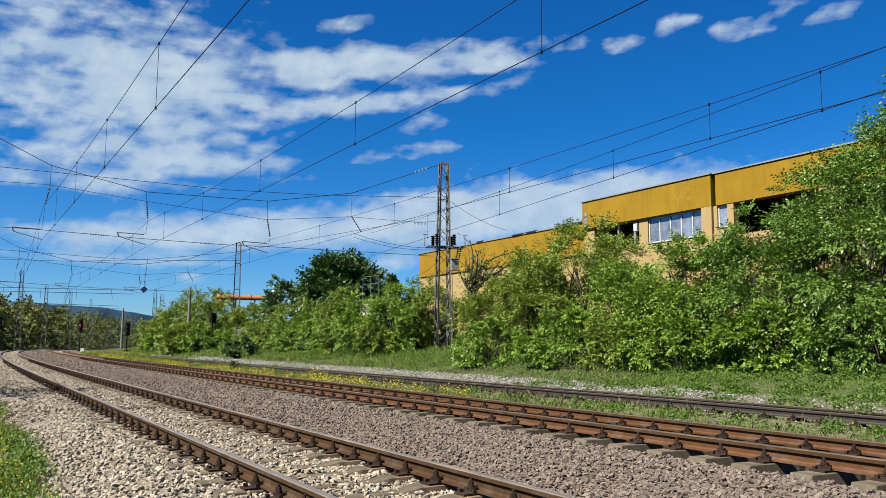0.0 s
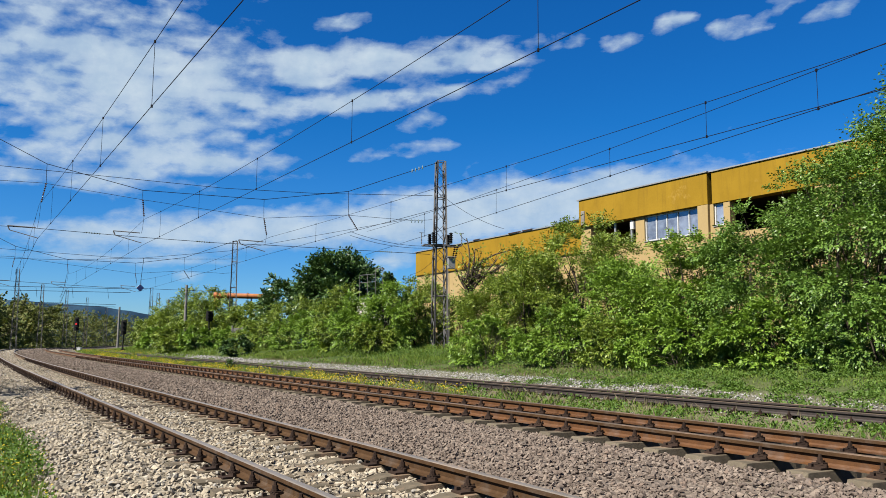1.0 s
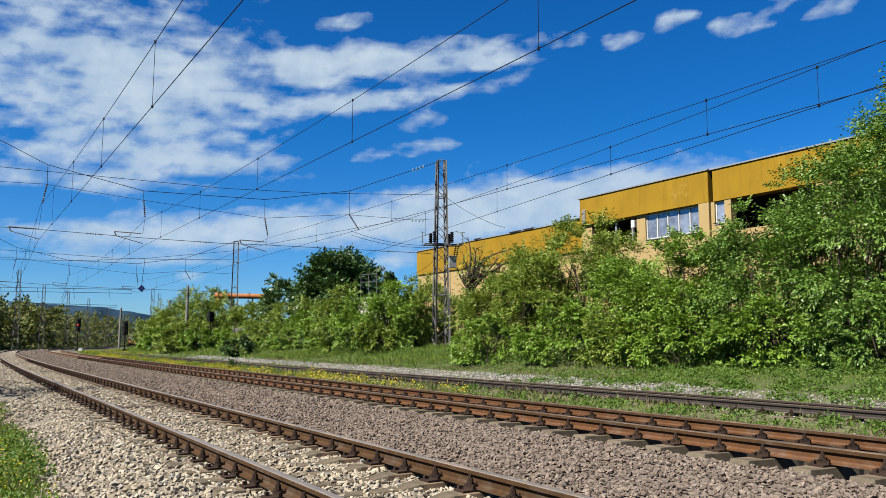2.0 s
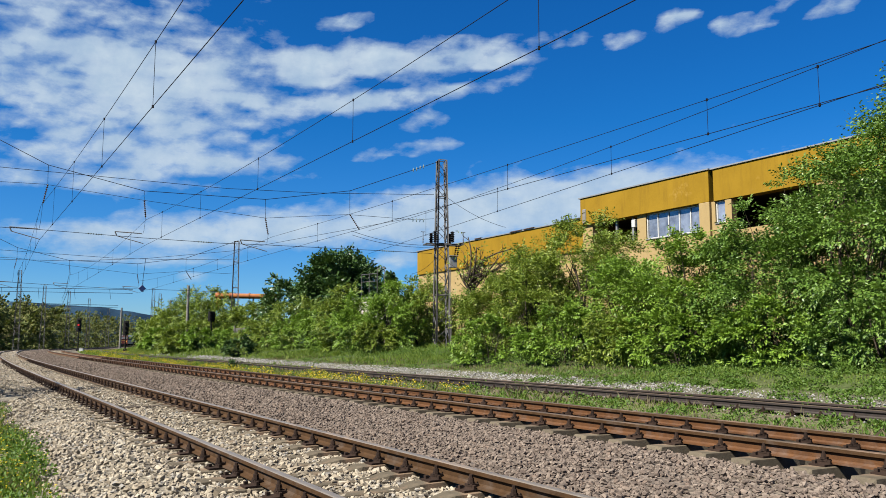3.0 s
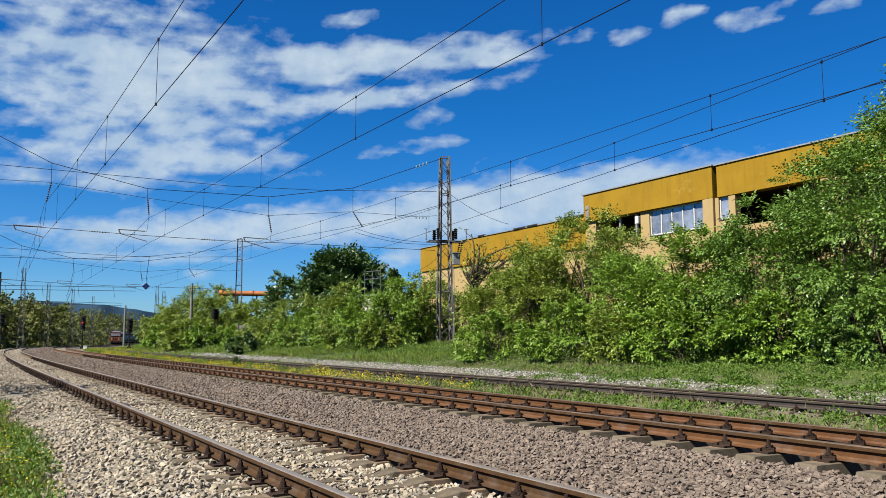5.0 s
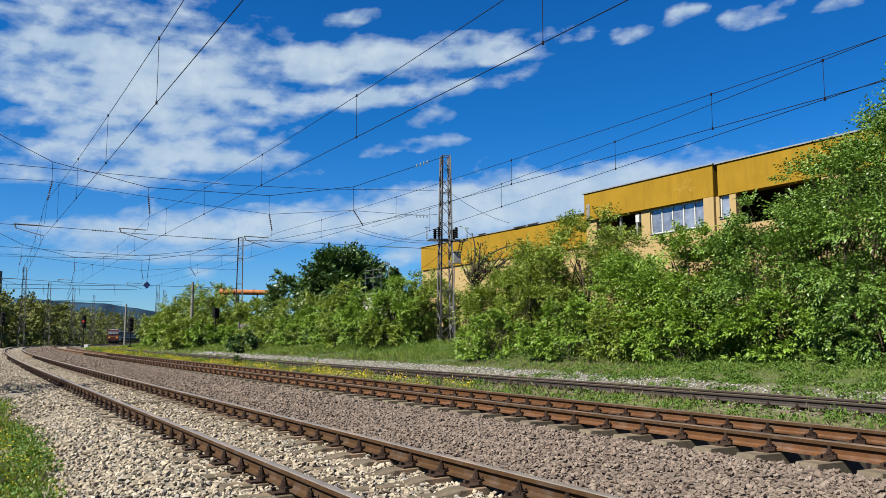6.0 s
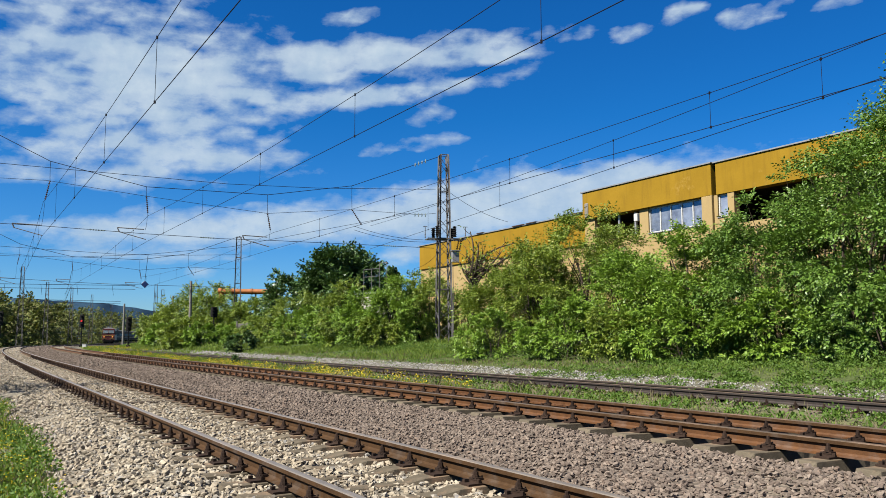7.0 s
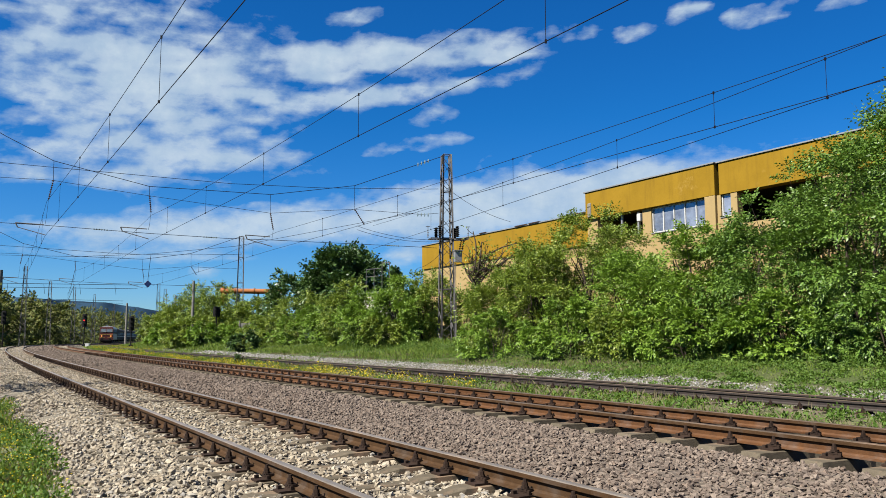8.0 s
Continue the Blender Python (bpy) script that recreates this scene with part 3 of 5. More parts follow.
def shrub(name, at, size, leaves, seed, material, label, category="shrub", clumps=60, leaf=(0.14, 0.035), stems=5, low=0.05, fill=0.25):
    """A shrub or tree: stems, limbs and a crown of leaves set in uneven clumps, with gaps between them.
    size: half-width, half-depth, height. Local to its base."""
    rng = np.random.default_rng(seed)
    pr = random.Random(seed)
    rx, ry, h = size
    base = tagged(new(name), label, category, "green belt along the line")
    base.location = at
    # clumps on and inside an uneven body
    k = clumps
    u = rng.uniform(0, 1, k)
    ang = rng.uniform(0, 2 * math.pi, k)
    zz = low + (1 - low) * u
    prof = np.sqrt(np.clip(1 - ((zz - 0.40) / (0.76 if category == "tree" else 0.66)) ** 2, 0.03, 1))
    rad = rng.uniform(0.45, 1.0, k) ** 0.6 * prof * (1 + 0.22 * np.sin(3 * ang + seed) + rng.normal(0, 0.13, k))
    c = np.stack([rx * rad * np.cos(ang), ry * rad * np.sin(ang), h * zz * (0.91 + 0.12 * np.sin(2 * ang + seed * 1.7) + rng.normal(0, 0.025, k))], 1)
    cr = (0.15 + 0.16 * rng.uniform(0, 1, k)) * min(rx, h * 0.5) * 1.5
    # each clump is a bunch of drooping twigs, each twig a spray of paired leaves that lie in one plane
    per_twig = 9
    share_n = cr ** 2
    idx = np.repeat(np.arange(k), np.maximum((leaves / per_twig * share_n / share_n.sum()).astype(int), 2))
    n = len(idx)

    def unit(a):
        return a / (np.linalg.norm(a, axis=1, keepdims=True) + 1e-9)
    d = unit(rng.normal(size=(n, 3)))
    outward = unit(c[idx] - np.array([0, 0, h * 0.35]))
    back = (d * outward).sum(1) < -0.35
    d[back] *= -1
    td = unit(0.9 * d + 0.45 * outward + np.array([0, 0, 0.22]))
    deep = rng.uniform(0, 1, n) < fill
    p0 = c[idx] + d * (cr[idx] * np.where(deep, 0.0, rng.uniform(0.25, 0.6, n)))[:, None] * np.array([1, 1, 0.8])
    tl = cr[idx] * rng.uniform(0.45, 1.0, n)
    tilt = rng.normal(0, 0.45, (n, 3)) + np.array([0, 0, 1.0]) + 0.35 * outward
    sv = unit(np.cross(td, tilt))
    nv = np.cross(sv, td)
    t = (np.arange(per_twig) + 0.6) / per_twig
    pos = p0[:, None] + td[:, None] * (tl[:, None] * t)[:, :, None]
    pos[:, :, 2] -= 0.22 * tl[:, None] * t ** 2
    hand = np.where(np.arange(per_twig) % 2, 1.0, -1.0) * (np.arange(per_twig) < per_twig - 1)
    ld = 0.6 * td[:, None] + 0.75 * sv[:, None] * hand[None, :, None] + np.array([0, 0, -0.28])
    face = np.repeat(nv[:, None], per_twig, 1).reshape(-1, 3)
    pos, ld = pos.reshape(-1, 3), ld.reshape(-1, 3)
    keep = (pos[:, 2] > 0.03) & (rng.uniform(0, 1, len(pos)) < 0.94)
    v, f = leaf_arrays(rng, pos[keep], ld[keep], leaf[0], leaf[1], 0.2, face[keep])
    mesh_np("crown", v, f, material, base)
    # stems and limbs
    for i in range(stems):
        a = 2 * math.pi * i / stems + pr.uniform(-0.5, 0.5)
        foot = (0.12 * rx * math.cos(a) * (stems > 1), 0.12 * ry * math.sin(a) * (stems > 1), -0.15)
        top = (0.35 * rx * math.cos(a), 0.35 * ry * math.sin(a), h * pr.uniform(0.6, 0.8))
        r = (0.035 if stems > 1 else 0.05) * h / 3
        bm = bmesh.new()
        branch_bm(bm, foot, top, r, r * 0.35, pr)
        part("trunk" if stems == 1 else "stem", bm, mat_bark, base)
    bm = bmesh.new()
    for i in rng.choice(k, min(k, 26), replace=False):
        t = pr.uniform(0.25, 0.6)
        a = Vector((c[i][0] * 0.25, c[i][1] * 0.25, max(0.1, c[i][2] * t)))
        branch_bm(bm, a, c[i], 0.012 * h / 2.5, 0.004, pr, 0.1, 2)
    tagged(part("branchwork", bm, mat_bark, base), kind="stuff")
    return base


# ---- the factory ----
HEADING = 0.5445


def factory():
    base = tagged(new("factory_building"), "long two-storey ochre and cream factory with parapet and flat roof", "building", kind="thing")
    e_s = Vector((-math.sin(HEADING), math.cos(HEADING), 0))
    e_n = Vector((math.cos(HEADING), math.sin(HEADING), 0))
    P = 29.15
    # local x runs along the facade towards the near end, y goes into the house
    m = Matrix(((-e_s.x, e_n.x, 0, e_n.x * P), (-e_s.y, e_n.y, 0, e_n.y * P), (0, 0, 1, 0), (0, 0, 0, 1)))
    base.matrix_basis = m

    def wall(name, x0, x1, z0, z1, mat, y=0.0, thick=0.35, label=""):
        bm = bmesh.new()
        box(bm, ((x0 + x1) / 2, y + thick / 2, (z0 + z1) / 2), (x1 - x0, thick, z1 - z0), None, 0.015 if name in ("parapet", "pilaster") else 0.0)
        return part(name, bm, mat, base, label)
    # openings of the upper floor, along the facade
    ops = [(-32.3, -28.95, 6.3, 7.5), (-28.35, -24.85, 6.25, 7.52), (-24.05, -23.5, 6.5, 7.52), (-23.15, -19.0, 6.1, 7.52), (-18.0, -13.0, 6.1, 7.52), (-12.0, -7.0, 6.1, 7.52)]
    xs = -33.1
    for x0, x1, z0, z1 in ops:
        wall("wall_pier", xs, x0, 5.6, 7.53, mat_creamwall)
        wall("wall_breast", x0, x1, 5.6, z0, mat_creamwall)
        xs = x1
    wall("wall_pier", xs, 6, 5.6, 7.53, mat_creamwall)
    wall("lower_wall", -33.1, 6, 0.3, 5.6, mat_creamwall)
    wall("parapet", -33.1, -24.25, 7.53, 9.02, mat_ochre, -0.16, 0.6, "ochre parapet band with stained render")
    wall("parapet", -24.1, 6, 7.53, 9.02, mat_ochre, -0.03, 0.5, "ochre parapet band with stained render")
    wall("pilaster", -24.85, -24.25, 5.6, 7.53, mat_creamwall, -0.16, 0.2)
    wall("end_wall", -33.1, -32.75, 0.3, 8.9, mat_ochre, 0.45, 11)
    bm = bmesh.new()
    box(bm, (-32.75, -0.17, 8.0), (0.28, 0.1, 0.8), None, 0.03)
    part("broken_corner", bm, mat_oldconcrete, base, "broken corner with bare masonry")
    # far, lower block
    wall("lower_wall", -52.5, -33.1, 0.3, 6.3, mat_creamwall, 0.5)
    wall("upper_wall", -52.5, -33.1, 6.3, 6.75, mat_creamwall, 0.5)
    wall("parapet", -52.5, -33.1, 6.2, 8.0, mat_ochre, 0.4, 0.5, "faded ochre parapet of the lower block")
    wall("end_wall", -52.5, -52.15, 0.3, 7.95, mat_ochre, 0.92, 10)
    for x0, x1, z, y in ((-33.2, -24.2, 9.02, -0.19), (-24.2, 6, 9.02, -0.06), (-52.6, -33.2, 8.0, 0.37)):
        bm = bmesh.new()
        box(bm, ((x0 + x1) / 2, y + 6.1, z + 0.02), (x1 - x0 - 0.1, 11.4, 0.04))
        part("roof", bm, mat_felt, base)
        bm = bmesh.new()
        box(bm, ((x0 + x1) / 2, y + 0.15, z + 0.03), (x1 - x0, 0.36, 0.06))
        part("roof_flashing", bm, mat_tin, base, "pale tin flashing along the roof edge")
        rng = random.Random(3)
        x = x0
        while x < x1 - 1.2:
            w = rng.uniform(0.5, 1.3)
            if rng.random() < 0.4:
                bm = bmesh.new()
                box(bm, (0, 0, 0), (w, 0.42, 0.05), pose(x + w / 2, y + 0.13, z + 0.065 + rng.uniform(0, 0.02), 0, rng.uniform(-0.8, 0.8), rng.uniform(-2, 2)))
                part("coping_slab", bm, mat_felt, base)
            x += w + rng.uniform(0.02, 0.5)
    # the rooms behind: one lining, its near-black colour standing in for indoor shade
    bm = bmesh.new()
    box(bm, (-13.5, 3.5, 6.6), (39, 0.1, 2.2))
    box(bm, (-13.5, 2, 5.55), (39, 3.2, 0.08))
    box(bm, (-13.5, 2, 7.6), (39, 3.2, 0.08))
    part("room_shade_lining", bm, mat_room_shade, base)
    # windows
    def window(x0, x1, z0, z1, panes, glass):
        w = tagged(new("window"), "white plastic window with several panes")
        w.parent = base
        bm = bmesh.new()
        y = 0.12
        for z in (z0 + 0.03, z1 - 0.03):
            box(bm, ((x0 + x1) / 2, y, z), (x1 - x0, 0.07, 0.06))
        for i in range(panes + 1):
            x = x0 + 0.03 + (x1 - x0 - 0.06) * i / panes
            box(bm, (x, y, (z0 + z1) / 2), (0.06, 0.072, z1 - z0 - 0.12))
        part("window_frame", bm, mat_pvc, w)
        for i in range(panes):
            a = x0 + 0.06 + (x1 - x0 - 0.06) * i / panes
            bm = bmesh.new()
            box(bm, (a + (x1 - x0) / panes / 2 - 0.03, y + 0.01, (z0 + z1) / 2), ((x1 - x0) / panes - 0.06, 0.012, z1 - z0 - 0.12))
            part("pane", bm, glass, w)
        bm = bmesh.new()
        box(bm, ((x0 + x1) / 2, 0.03, z0 - 0.02), (x1 - x0 + 0.04, 0.14, 0.03))
        part("window_sill", bm, mat_tin, w)
    window(-28.35, -24.85, 6.25, 7.52, 5, mat_glass)
    window(-24.05, -23.5, 6.5, 7.52, 1, mat_glass)
    for x in (-30.6, -29.4):
        bm = bmesh.new()
        box(bm, (x, 0.2, 6.9), (0.12, 0.12, 1.2))
        part("opening_post", bm, mat_tin, base)
    # air conditioner box in the open bay
    bm = bmesh.new()
    box(bm, (-29.15, 0.0, 7.15), (0.25, 0.2, 0.4), None, 0.02)
    part("vent_box", bm, mat_pvc, base, "white vent box at the open bay")


factory()


# ---- masts and overhead line ----
def lattice_mast(name, at, base_z, top_z, wb, wt, panels, turn, label, bar=0.05):
    mast = tagged(new(name), label, "mast", "overhead line masts")
    mast.matrix_basis = Matrix.Translation((at.x, at.y, base_z)) @ Matrix.Rotation(turn, 4, "Z")
    h = top_z - base_z

    def corner(i, t):
        w = (wb + (wt - wb) * t) / 2
        return Vector((w * (1, -1, -1, 1)[i], w * (1, 1, -1, -1)[i], h * t - 0.1 * (t == 0)))
    for i in range(4):
        bm = bmesh.new()
        a, b = corner(i, 0), corner(i, 1)
        d = (b - a).to_track_quat("Z", "Y").to_matrix().to_4x4()
        mm = Matrix.Translation((a + b) / 2) @ d
        box(bm, (0.0, 0.0, 0), (bar * 2, bar * 0.45, (b - a).length), mm)
        box(bm, (0.0, bar * 0.8, 0), (bar * 0.45, bar * 1.6, (b - a).length), mm)
        part("leg", bm, mat_steel, mast)
    near = bar > 0.045
    for i in range(4):
        j = (i + 1) % 4
        bm = bmesh.new()
        for k in range(panels):
            t0, t1 = k / panels, (k + 1) / panels
            p, q = (corner(i, t0), corner(j, t1)) if k % 2 else (corner(j, t0), corner(i, t1))
            d = (q - p).to_track_quat("Z", "Y").to_matrix().to_4x4()
            box(bm, (0, 0, 0), (bar * (1.2 if near else 1.6), bar * 0.35, (q - p).length), Matrix.Translation((p + q) / 2) @ d)
            if near:
                part("brace", bm, mat_steel, mast)
                bm = bmesh.new()
        for t in (0.0, 0.28, 0.55, 0.8, 1.0):
            t = max(t, 0.01)
            rod(bm, corner(i, t), corner(j, t), bar * 0.5, None, 4)
            if near:
                part("strut", bm, mat_steel, mast)
                bm = bmesh.new()
        if near:
            bm.free()
        else:
            tagged(part("bracing", bm, mat_steel, mast), kind="stuff")
    return mast


MAST = spot(33.0, 20.0)
mast_a = lattice_mast("lattice_mast", MAST, 0.75, 11.5, 0.76, 0.42, 18, 0.25, "weathered steel lattice mast with switch platform, in the bushes")
mast_b = lattice_mast("lattice_mast", spot(75.6, 20.0), 0.8, 11.4, 0.7, 0.42, 15, 0.25, "weathered steel lattice mast behind the bushes")

HS_A, HS_B = spot(39.0, 0.0), MAST
HS_D = (HS_B - HS_A)
HS_D.z = 0
HS_D.normalize()


def across(base, u, z):
    p = base + HS_D * u
    return Vector((p.x, p.y, z))


def sag(p, q, drop, n=16):
    p, q = Vector(p), Vector(q)
    return [p.lerp(q, i / n) - Vector((0, 0, drop * 4 * (i / n) * (1 - i / n))) for i in range(n + 1)]


def insulator_bm(bm, p, q, r=0.055, discs=7, seg=8):
    p, q = Vector(p), Vector(q)
    m = Matrix.Translation(p) @ (q - p).to_track_quat("Z", "Y").to_matrix().to_4x4()
    L = (q - p).length
    rings = [(0.018, 0)]
    for i in range(discs):
        a, b = L * (i + 0.2) / discs, L * (i + 0.75) / discs
        core = max(0.02, 0.6 * r if r > 0.1 else 0.02)
        rings += [(core, a), (r, a + 0.15 * L / discs), (core, b)]
    rings.append((0.018, L))
    lathe(bm, rings, m, seg)


def head_span(base, tops, name_label, thick=0.012):
    """Cross-span of three wires with hung insulators and steady arms, one for each track it holds."""
    hs = tagged(new("head_span"), name_label, "overhead line", "overhead line", "thing")
    # upper span: falls from the mast to the tracks and climbs again
    pts = [(20.6, 11.4), (15.6, 9.47), (11.05, 8.77), (4.84, 8.93), (0.2, 10.04), (-2.1, 11.2), (-4.5, 12.6)]
    wire("span_wire", [across(base, *p) for p in pts], thick * 1.2, hs)
    wire("span_wire", [across(base, *p) for p in [(20.4, 9.5), (19.7, 9.46), (13.7, 9.26), (8.95, 9.27), (3.3, 9.55), (-2.0, 9.81), (-4.5, 9.95)]], thick, hs)
    wire("span_wire", [across(base, *p) for p in [(20.4, 8.1), (19.4, 7.99), (15.5, 8.13), (11.05, 7.75), (4.86, 8.43), (0.1, 9.04), (-4.5, 9.1)]], thick * 0.8, hs)
    wire("steady_wire", [across(base, *p) for p in [(20.3, 6.1), (18.9, 6.14), (11.3, 6.29), (8.74, 6.31), (4.8, 6.46), (-0.17, 6.72), (-4.5, 6.85)]], thick, hs)
    for u, zt, z0, z1, uc, zc in tops:
        bm = bmesh.new()
        insulator_bm(bm, across(base, u + 0.02, z0), across(base, uc, z1), 0.06, 9)
        part("insulator", bm, mat_insul, hs)
        wire("hanger", [across(base, u, zt), across(base, u, (zt + z0) / 2), across(base, u + 0.02, z0)], 0.012, hs)
        if zc:
            a = across(base, uc - 1.35, zc + 0.38)
            b = across(base, uc - 0.05, zc + 0.02)
            bm = bmesh.new()
            rod(bm, across(base, uc - 1.45, zc + 0.6), across(base, uc - 0.15, zc + 0.42 + 0.12), 0.025)
            rod(bm, across(base, uc - 1.45, zc + 0.6), a, 0.03)
            rod(bm, a, b, 0.02)
            part("steady_arm", bm, mat_steel, hs)
            wire("drop_rod", [across(base, uc, z1), across(base, uc - 0.05, (z1 + zc) / 2), across(base, uc - 0.1, zc + 0.5)], 0.008, hs)
    for u in (7.6, 2.2, 17.4):
        bm = bmesh.new()
        z0, z1 = (float(np.interp(q, [-4.5, -0.17, 4.8, 8.74, 11.3, 18.9], [6.85, 6.72, 6.46, 6.31, 6.29, 6.14])) for q in (u, u + 0.75))
        insulator_bm(bm, across(base, u, z0), across(base, u + 0.75, z1), 0.045, 6)
        part("rod_insulator", bm, mat_glass_insul, hs)
    return hs


SUPPORTS = [(0.21, 10.04, 9.04, 8.03, 0.05, 6.2), (4.85, 8.93, 8.43, 7.54, 4.97, 6.14), (11.03, 8.77, 7.75, 6.84, 11.22, 5.92), (15.6, 9.47, 8.13, 7.3, 16.16, 0)]
head_span(HS_A, SUPPORTS, "cross-span of wires over all tracks with hanging insulators", 0.014)
B2 = spot(80.0, 0.0)
head_span(B2, SUPPORTS, "further cross-span of wires over all tracks", 0.018)
for u, z in ((19.2, 10.85), (19.2, 7.98)):
    bm = bmesh.new()
    for k in range(4):
        p = across(HS_A, u + k * 0.2, z + k * (0.08 if z > 9 else 0.0))
        lathe(bm, [(0.03, -0.03), (0.11, -0.02), (0.12, 0.0), (0.04, 0.03)], Matrix.Translation(p) @ HS_D.to_track_quat("Z", "Y").to_matrix().to_4x4(), 10)
    tagged(part("strain_insulator", bm, mat_glass_insul), "pale glass strain insulators by the mast", "insulator")


def catenary(offs, s0, s1, z_con, z_sup, z_mid, first, step, label, r=0.008):
    """Contact wire, messenger and droppers of one span; offs: place across at both ends."""
    line = tagged(new("catenary_line"), label, "overhead line", "overhead line", "thing")
    n = 24
    con, mes = [], []
    for i in range(n + 1):
        t = i / n
        s, o = s0 + (s1 - s0) * t, offs[0] + (offs[1] - offs[0]) * t
        a, b = spot(s0, offs[0]), spot(s1, offs[1])
        p = a.lerp(b, t)
        con.append((p.x, p.y, z_con[0] + (z_con[1] - z_con[0]) * t))
        zm = z_sup[0] + (z_sup[1] - z_sup[0]) * t
        mes.append((p.x, p.y, zm - (sum(z_sup) / 2 - z_mid) * 4 * t * (1 - t)))
    wire("contact_wire", con, r * 1.1, line)
    wire("messenger_wire", mes, r, line)
    d = first
    while d < s1 - 2:
        t = (d - s0) / (s1 - s0) * n
        k = min(int(t), n - 1)
        u = t - k
        p = Vector(con[k]).lerp(Vector(con[k + 1]), u)
        q = Vector(mes[k]).lerp(Vector(mes[k + 1]), u)
        bm = bmesh.new()
        rod(bm, p, q, 0.006, None, 4)
        for c in (p, q):
            box(bm, c, (0.035, 0.035, 0.06))
        part("dropper", bm, mat_wire, line)
        d += step
    return line


catenary((0.05, 0.0), -14, 39.4, (5.8, 6.2), (7.95, 8.0), 7.4, -2.2, 6.95, "overhead line above the near track")
catenary((4.63, 4.9), -14, 38.2, (5.78, 6.14), (7.75, 7.5), 7.0, 4.7 - 7.35 * 2, 7.35, "overhead line above the rusty track")
catenary((10.99, 11.2), -16, 36.5, (5.7, 5.92), (6.9, 6.84), 6.58, 6.65 - 7.75 * 3, 7.75, "overhead line above the disused track")
catenary((9.1, 16.1), -12, 34.5, (5.85, 6.0), (7.0, 7.3), 6.72, 4.2 - 7.2 * 2, 7.2, "overhead line joining from the far siding")
catenary((0.0, 0.3), 39.4, 80, (6.2, 6.1), (8.0, 7.7), 7.2, 43, 7, "further span of overhead line")
catenary((4.9, 4.8), 38.2, 80, (6.14, 6.1), (7.5, 7.6), 7.0, 43, 7, "further span of overhead line")
catenary((11.2, 11.1), 36.5, 79, (5.92, 6.0), (6.84, 7.2), 6.6, 41, 7, "further span of overhead line")
catenary((0.3, 0.3), 80, 125, (6.1, 6.1), (7.7, 7.7), 7.0, 84, 7, "distant span of overhead line", 0.018)
catenary((4.8, 4.8), 80, 125, (6.1, 6.1), (7.6, 7.6), 7.0, 84, 7, "distant span of overhead line", 0.018)


# ---- shrubs and trees ----
def place(x, y):
    """The ground's height at a place beyond the tracks."""
    d = (LX - x) ** 2 + (LY - y) ** 2
    k = int(np.argmin(d))
    o = (x - LX[k]) * math.cos(LH[k]) + (y - LY[k]) * math.sin(LH[k])
    return Vector((x, y, float(ground_z(0, o)) - 0.03))


TALL = "tall leafy green shrub beside the factory"
YOUNG = "young bright green bush at the foot of the belt"
# x, y, half-width, half-depth, height, leaves, young
BELT_TALL = [(12.3, 22.9, 2.1, 2.1, 6.9, 29000, 2), (14.1, 21.3, 2.3, 2.1, 8.1, 25000, 2), (10.4, 24.6, 1.9, 1.9, 5.2, 22000, 2), (8.2, 26.8, 1.6, 1.7, 4.5, 16000, 1),
             (6.7, 29.0, 1.7, 1.7, 3.6, 14000, 1), (6.0, 33.3, 2.0, 2.0, 6.0, 25000, 0), (4.3, 35.0, 1.9, 1.8, 5.4, 18000, 0), (2.9, 36.6, 1.8, 1.8, 4.0, 17000, 0),
             (11.6, 20.6, 1.5, 1.3, 2.2, 9000, 2), (7.6, 25.0, 1.4, 1.2, 2.0, 8000, 1)]
BELT_LOW = [(4.6, 29.4, 1.6, 1.3, 2.2, 8000, 1), (-2.9, 45.5, 1.7, 1.7, 3.9, 13000, 1), (-4.7, 48.5, 2.0, 1.9, 3.7, 13000, 1), (-7.6, 53.5, 1.9, 1.9, 2.6, 9000, 1),
            (-10.4, 58.5, 2.2, 2.1, 2.6, 9000, 1), (-14.0, 63.5, 2.4, 2.2, 2.4, 9000, 0), (-17.8, 69.5, 2.2, 2.2, 1.9, 6000, 1)]
BACK_ROW = [(9.4, 28.6, 2.0, 1.6, 3.6, 9000, 0), (-12.0, 66.5, 3.0, 2.5, 4.2, 9000, 0), (-25.0, 88.0, 3.6, 3.0, 5.6, 8000, 0), (-29.5, 97.0, 4.2, 3.5, 6.8, 9000, 0),
            (-34.0, 100.0, 3.6, 3.4, 5.2, 8000, 0), (-36.4, 104.0, 2.9, 2.9, 4.2, 7000, 0), (-22.0, 80.0, 3.2, 2.8, 3.0, 7000, 0), (-27.0, 86.0, 3.0, 2.6, 2.8, 7000, 0),
            (-32.2, 93.0, 2.9, 2.7, 2.6, 7000, 1), (-38.4, 112.0, 2.8, 2.8, 3.2, 6000, 1), (-18.5, 79.0, 2.5, 2.3, 4.6, 8000, 0), (12.7, 25.4, 1.9, 1.6, 6.9, 11000, 2)]
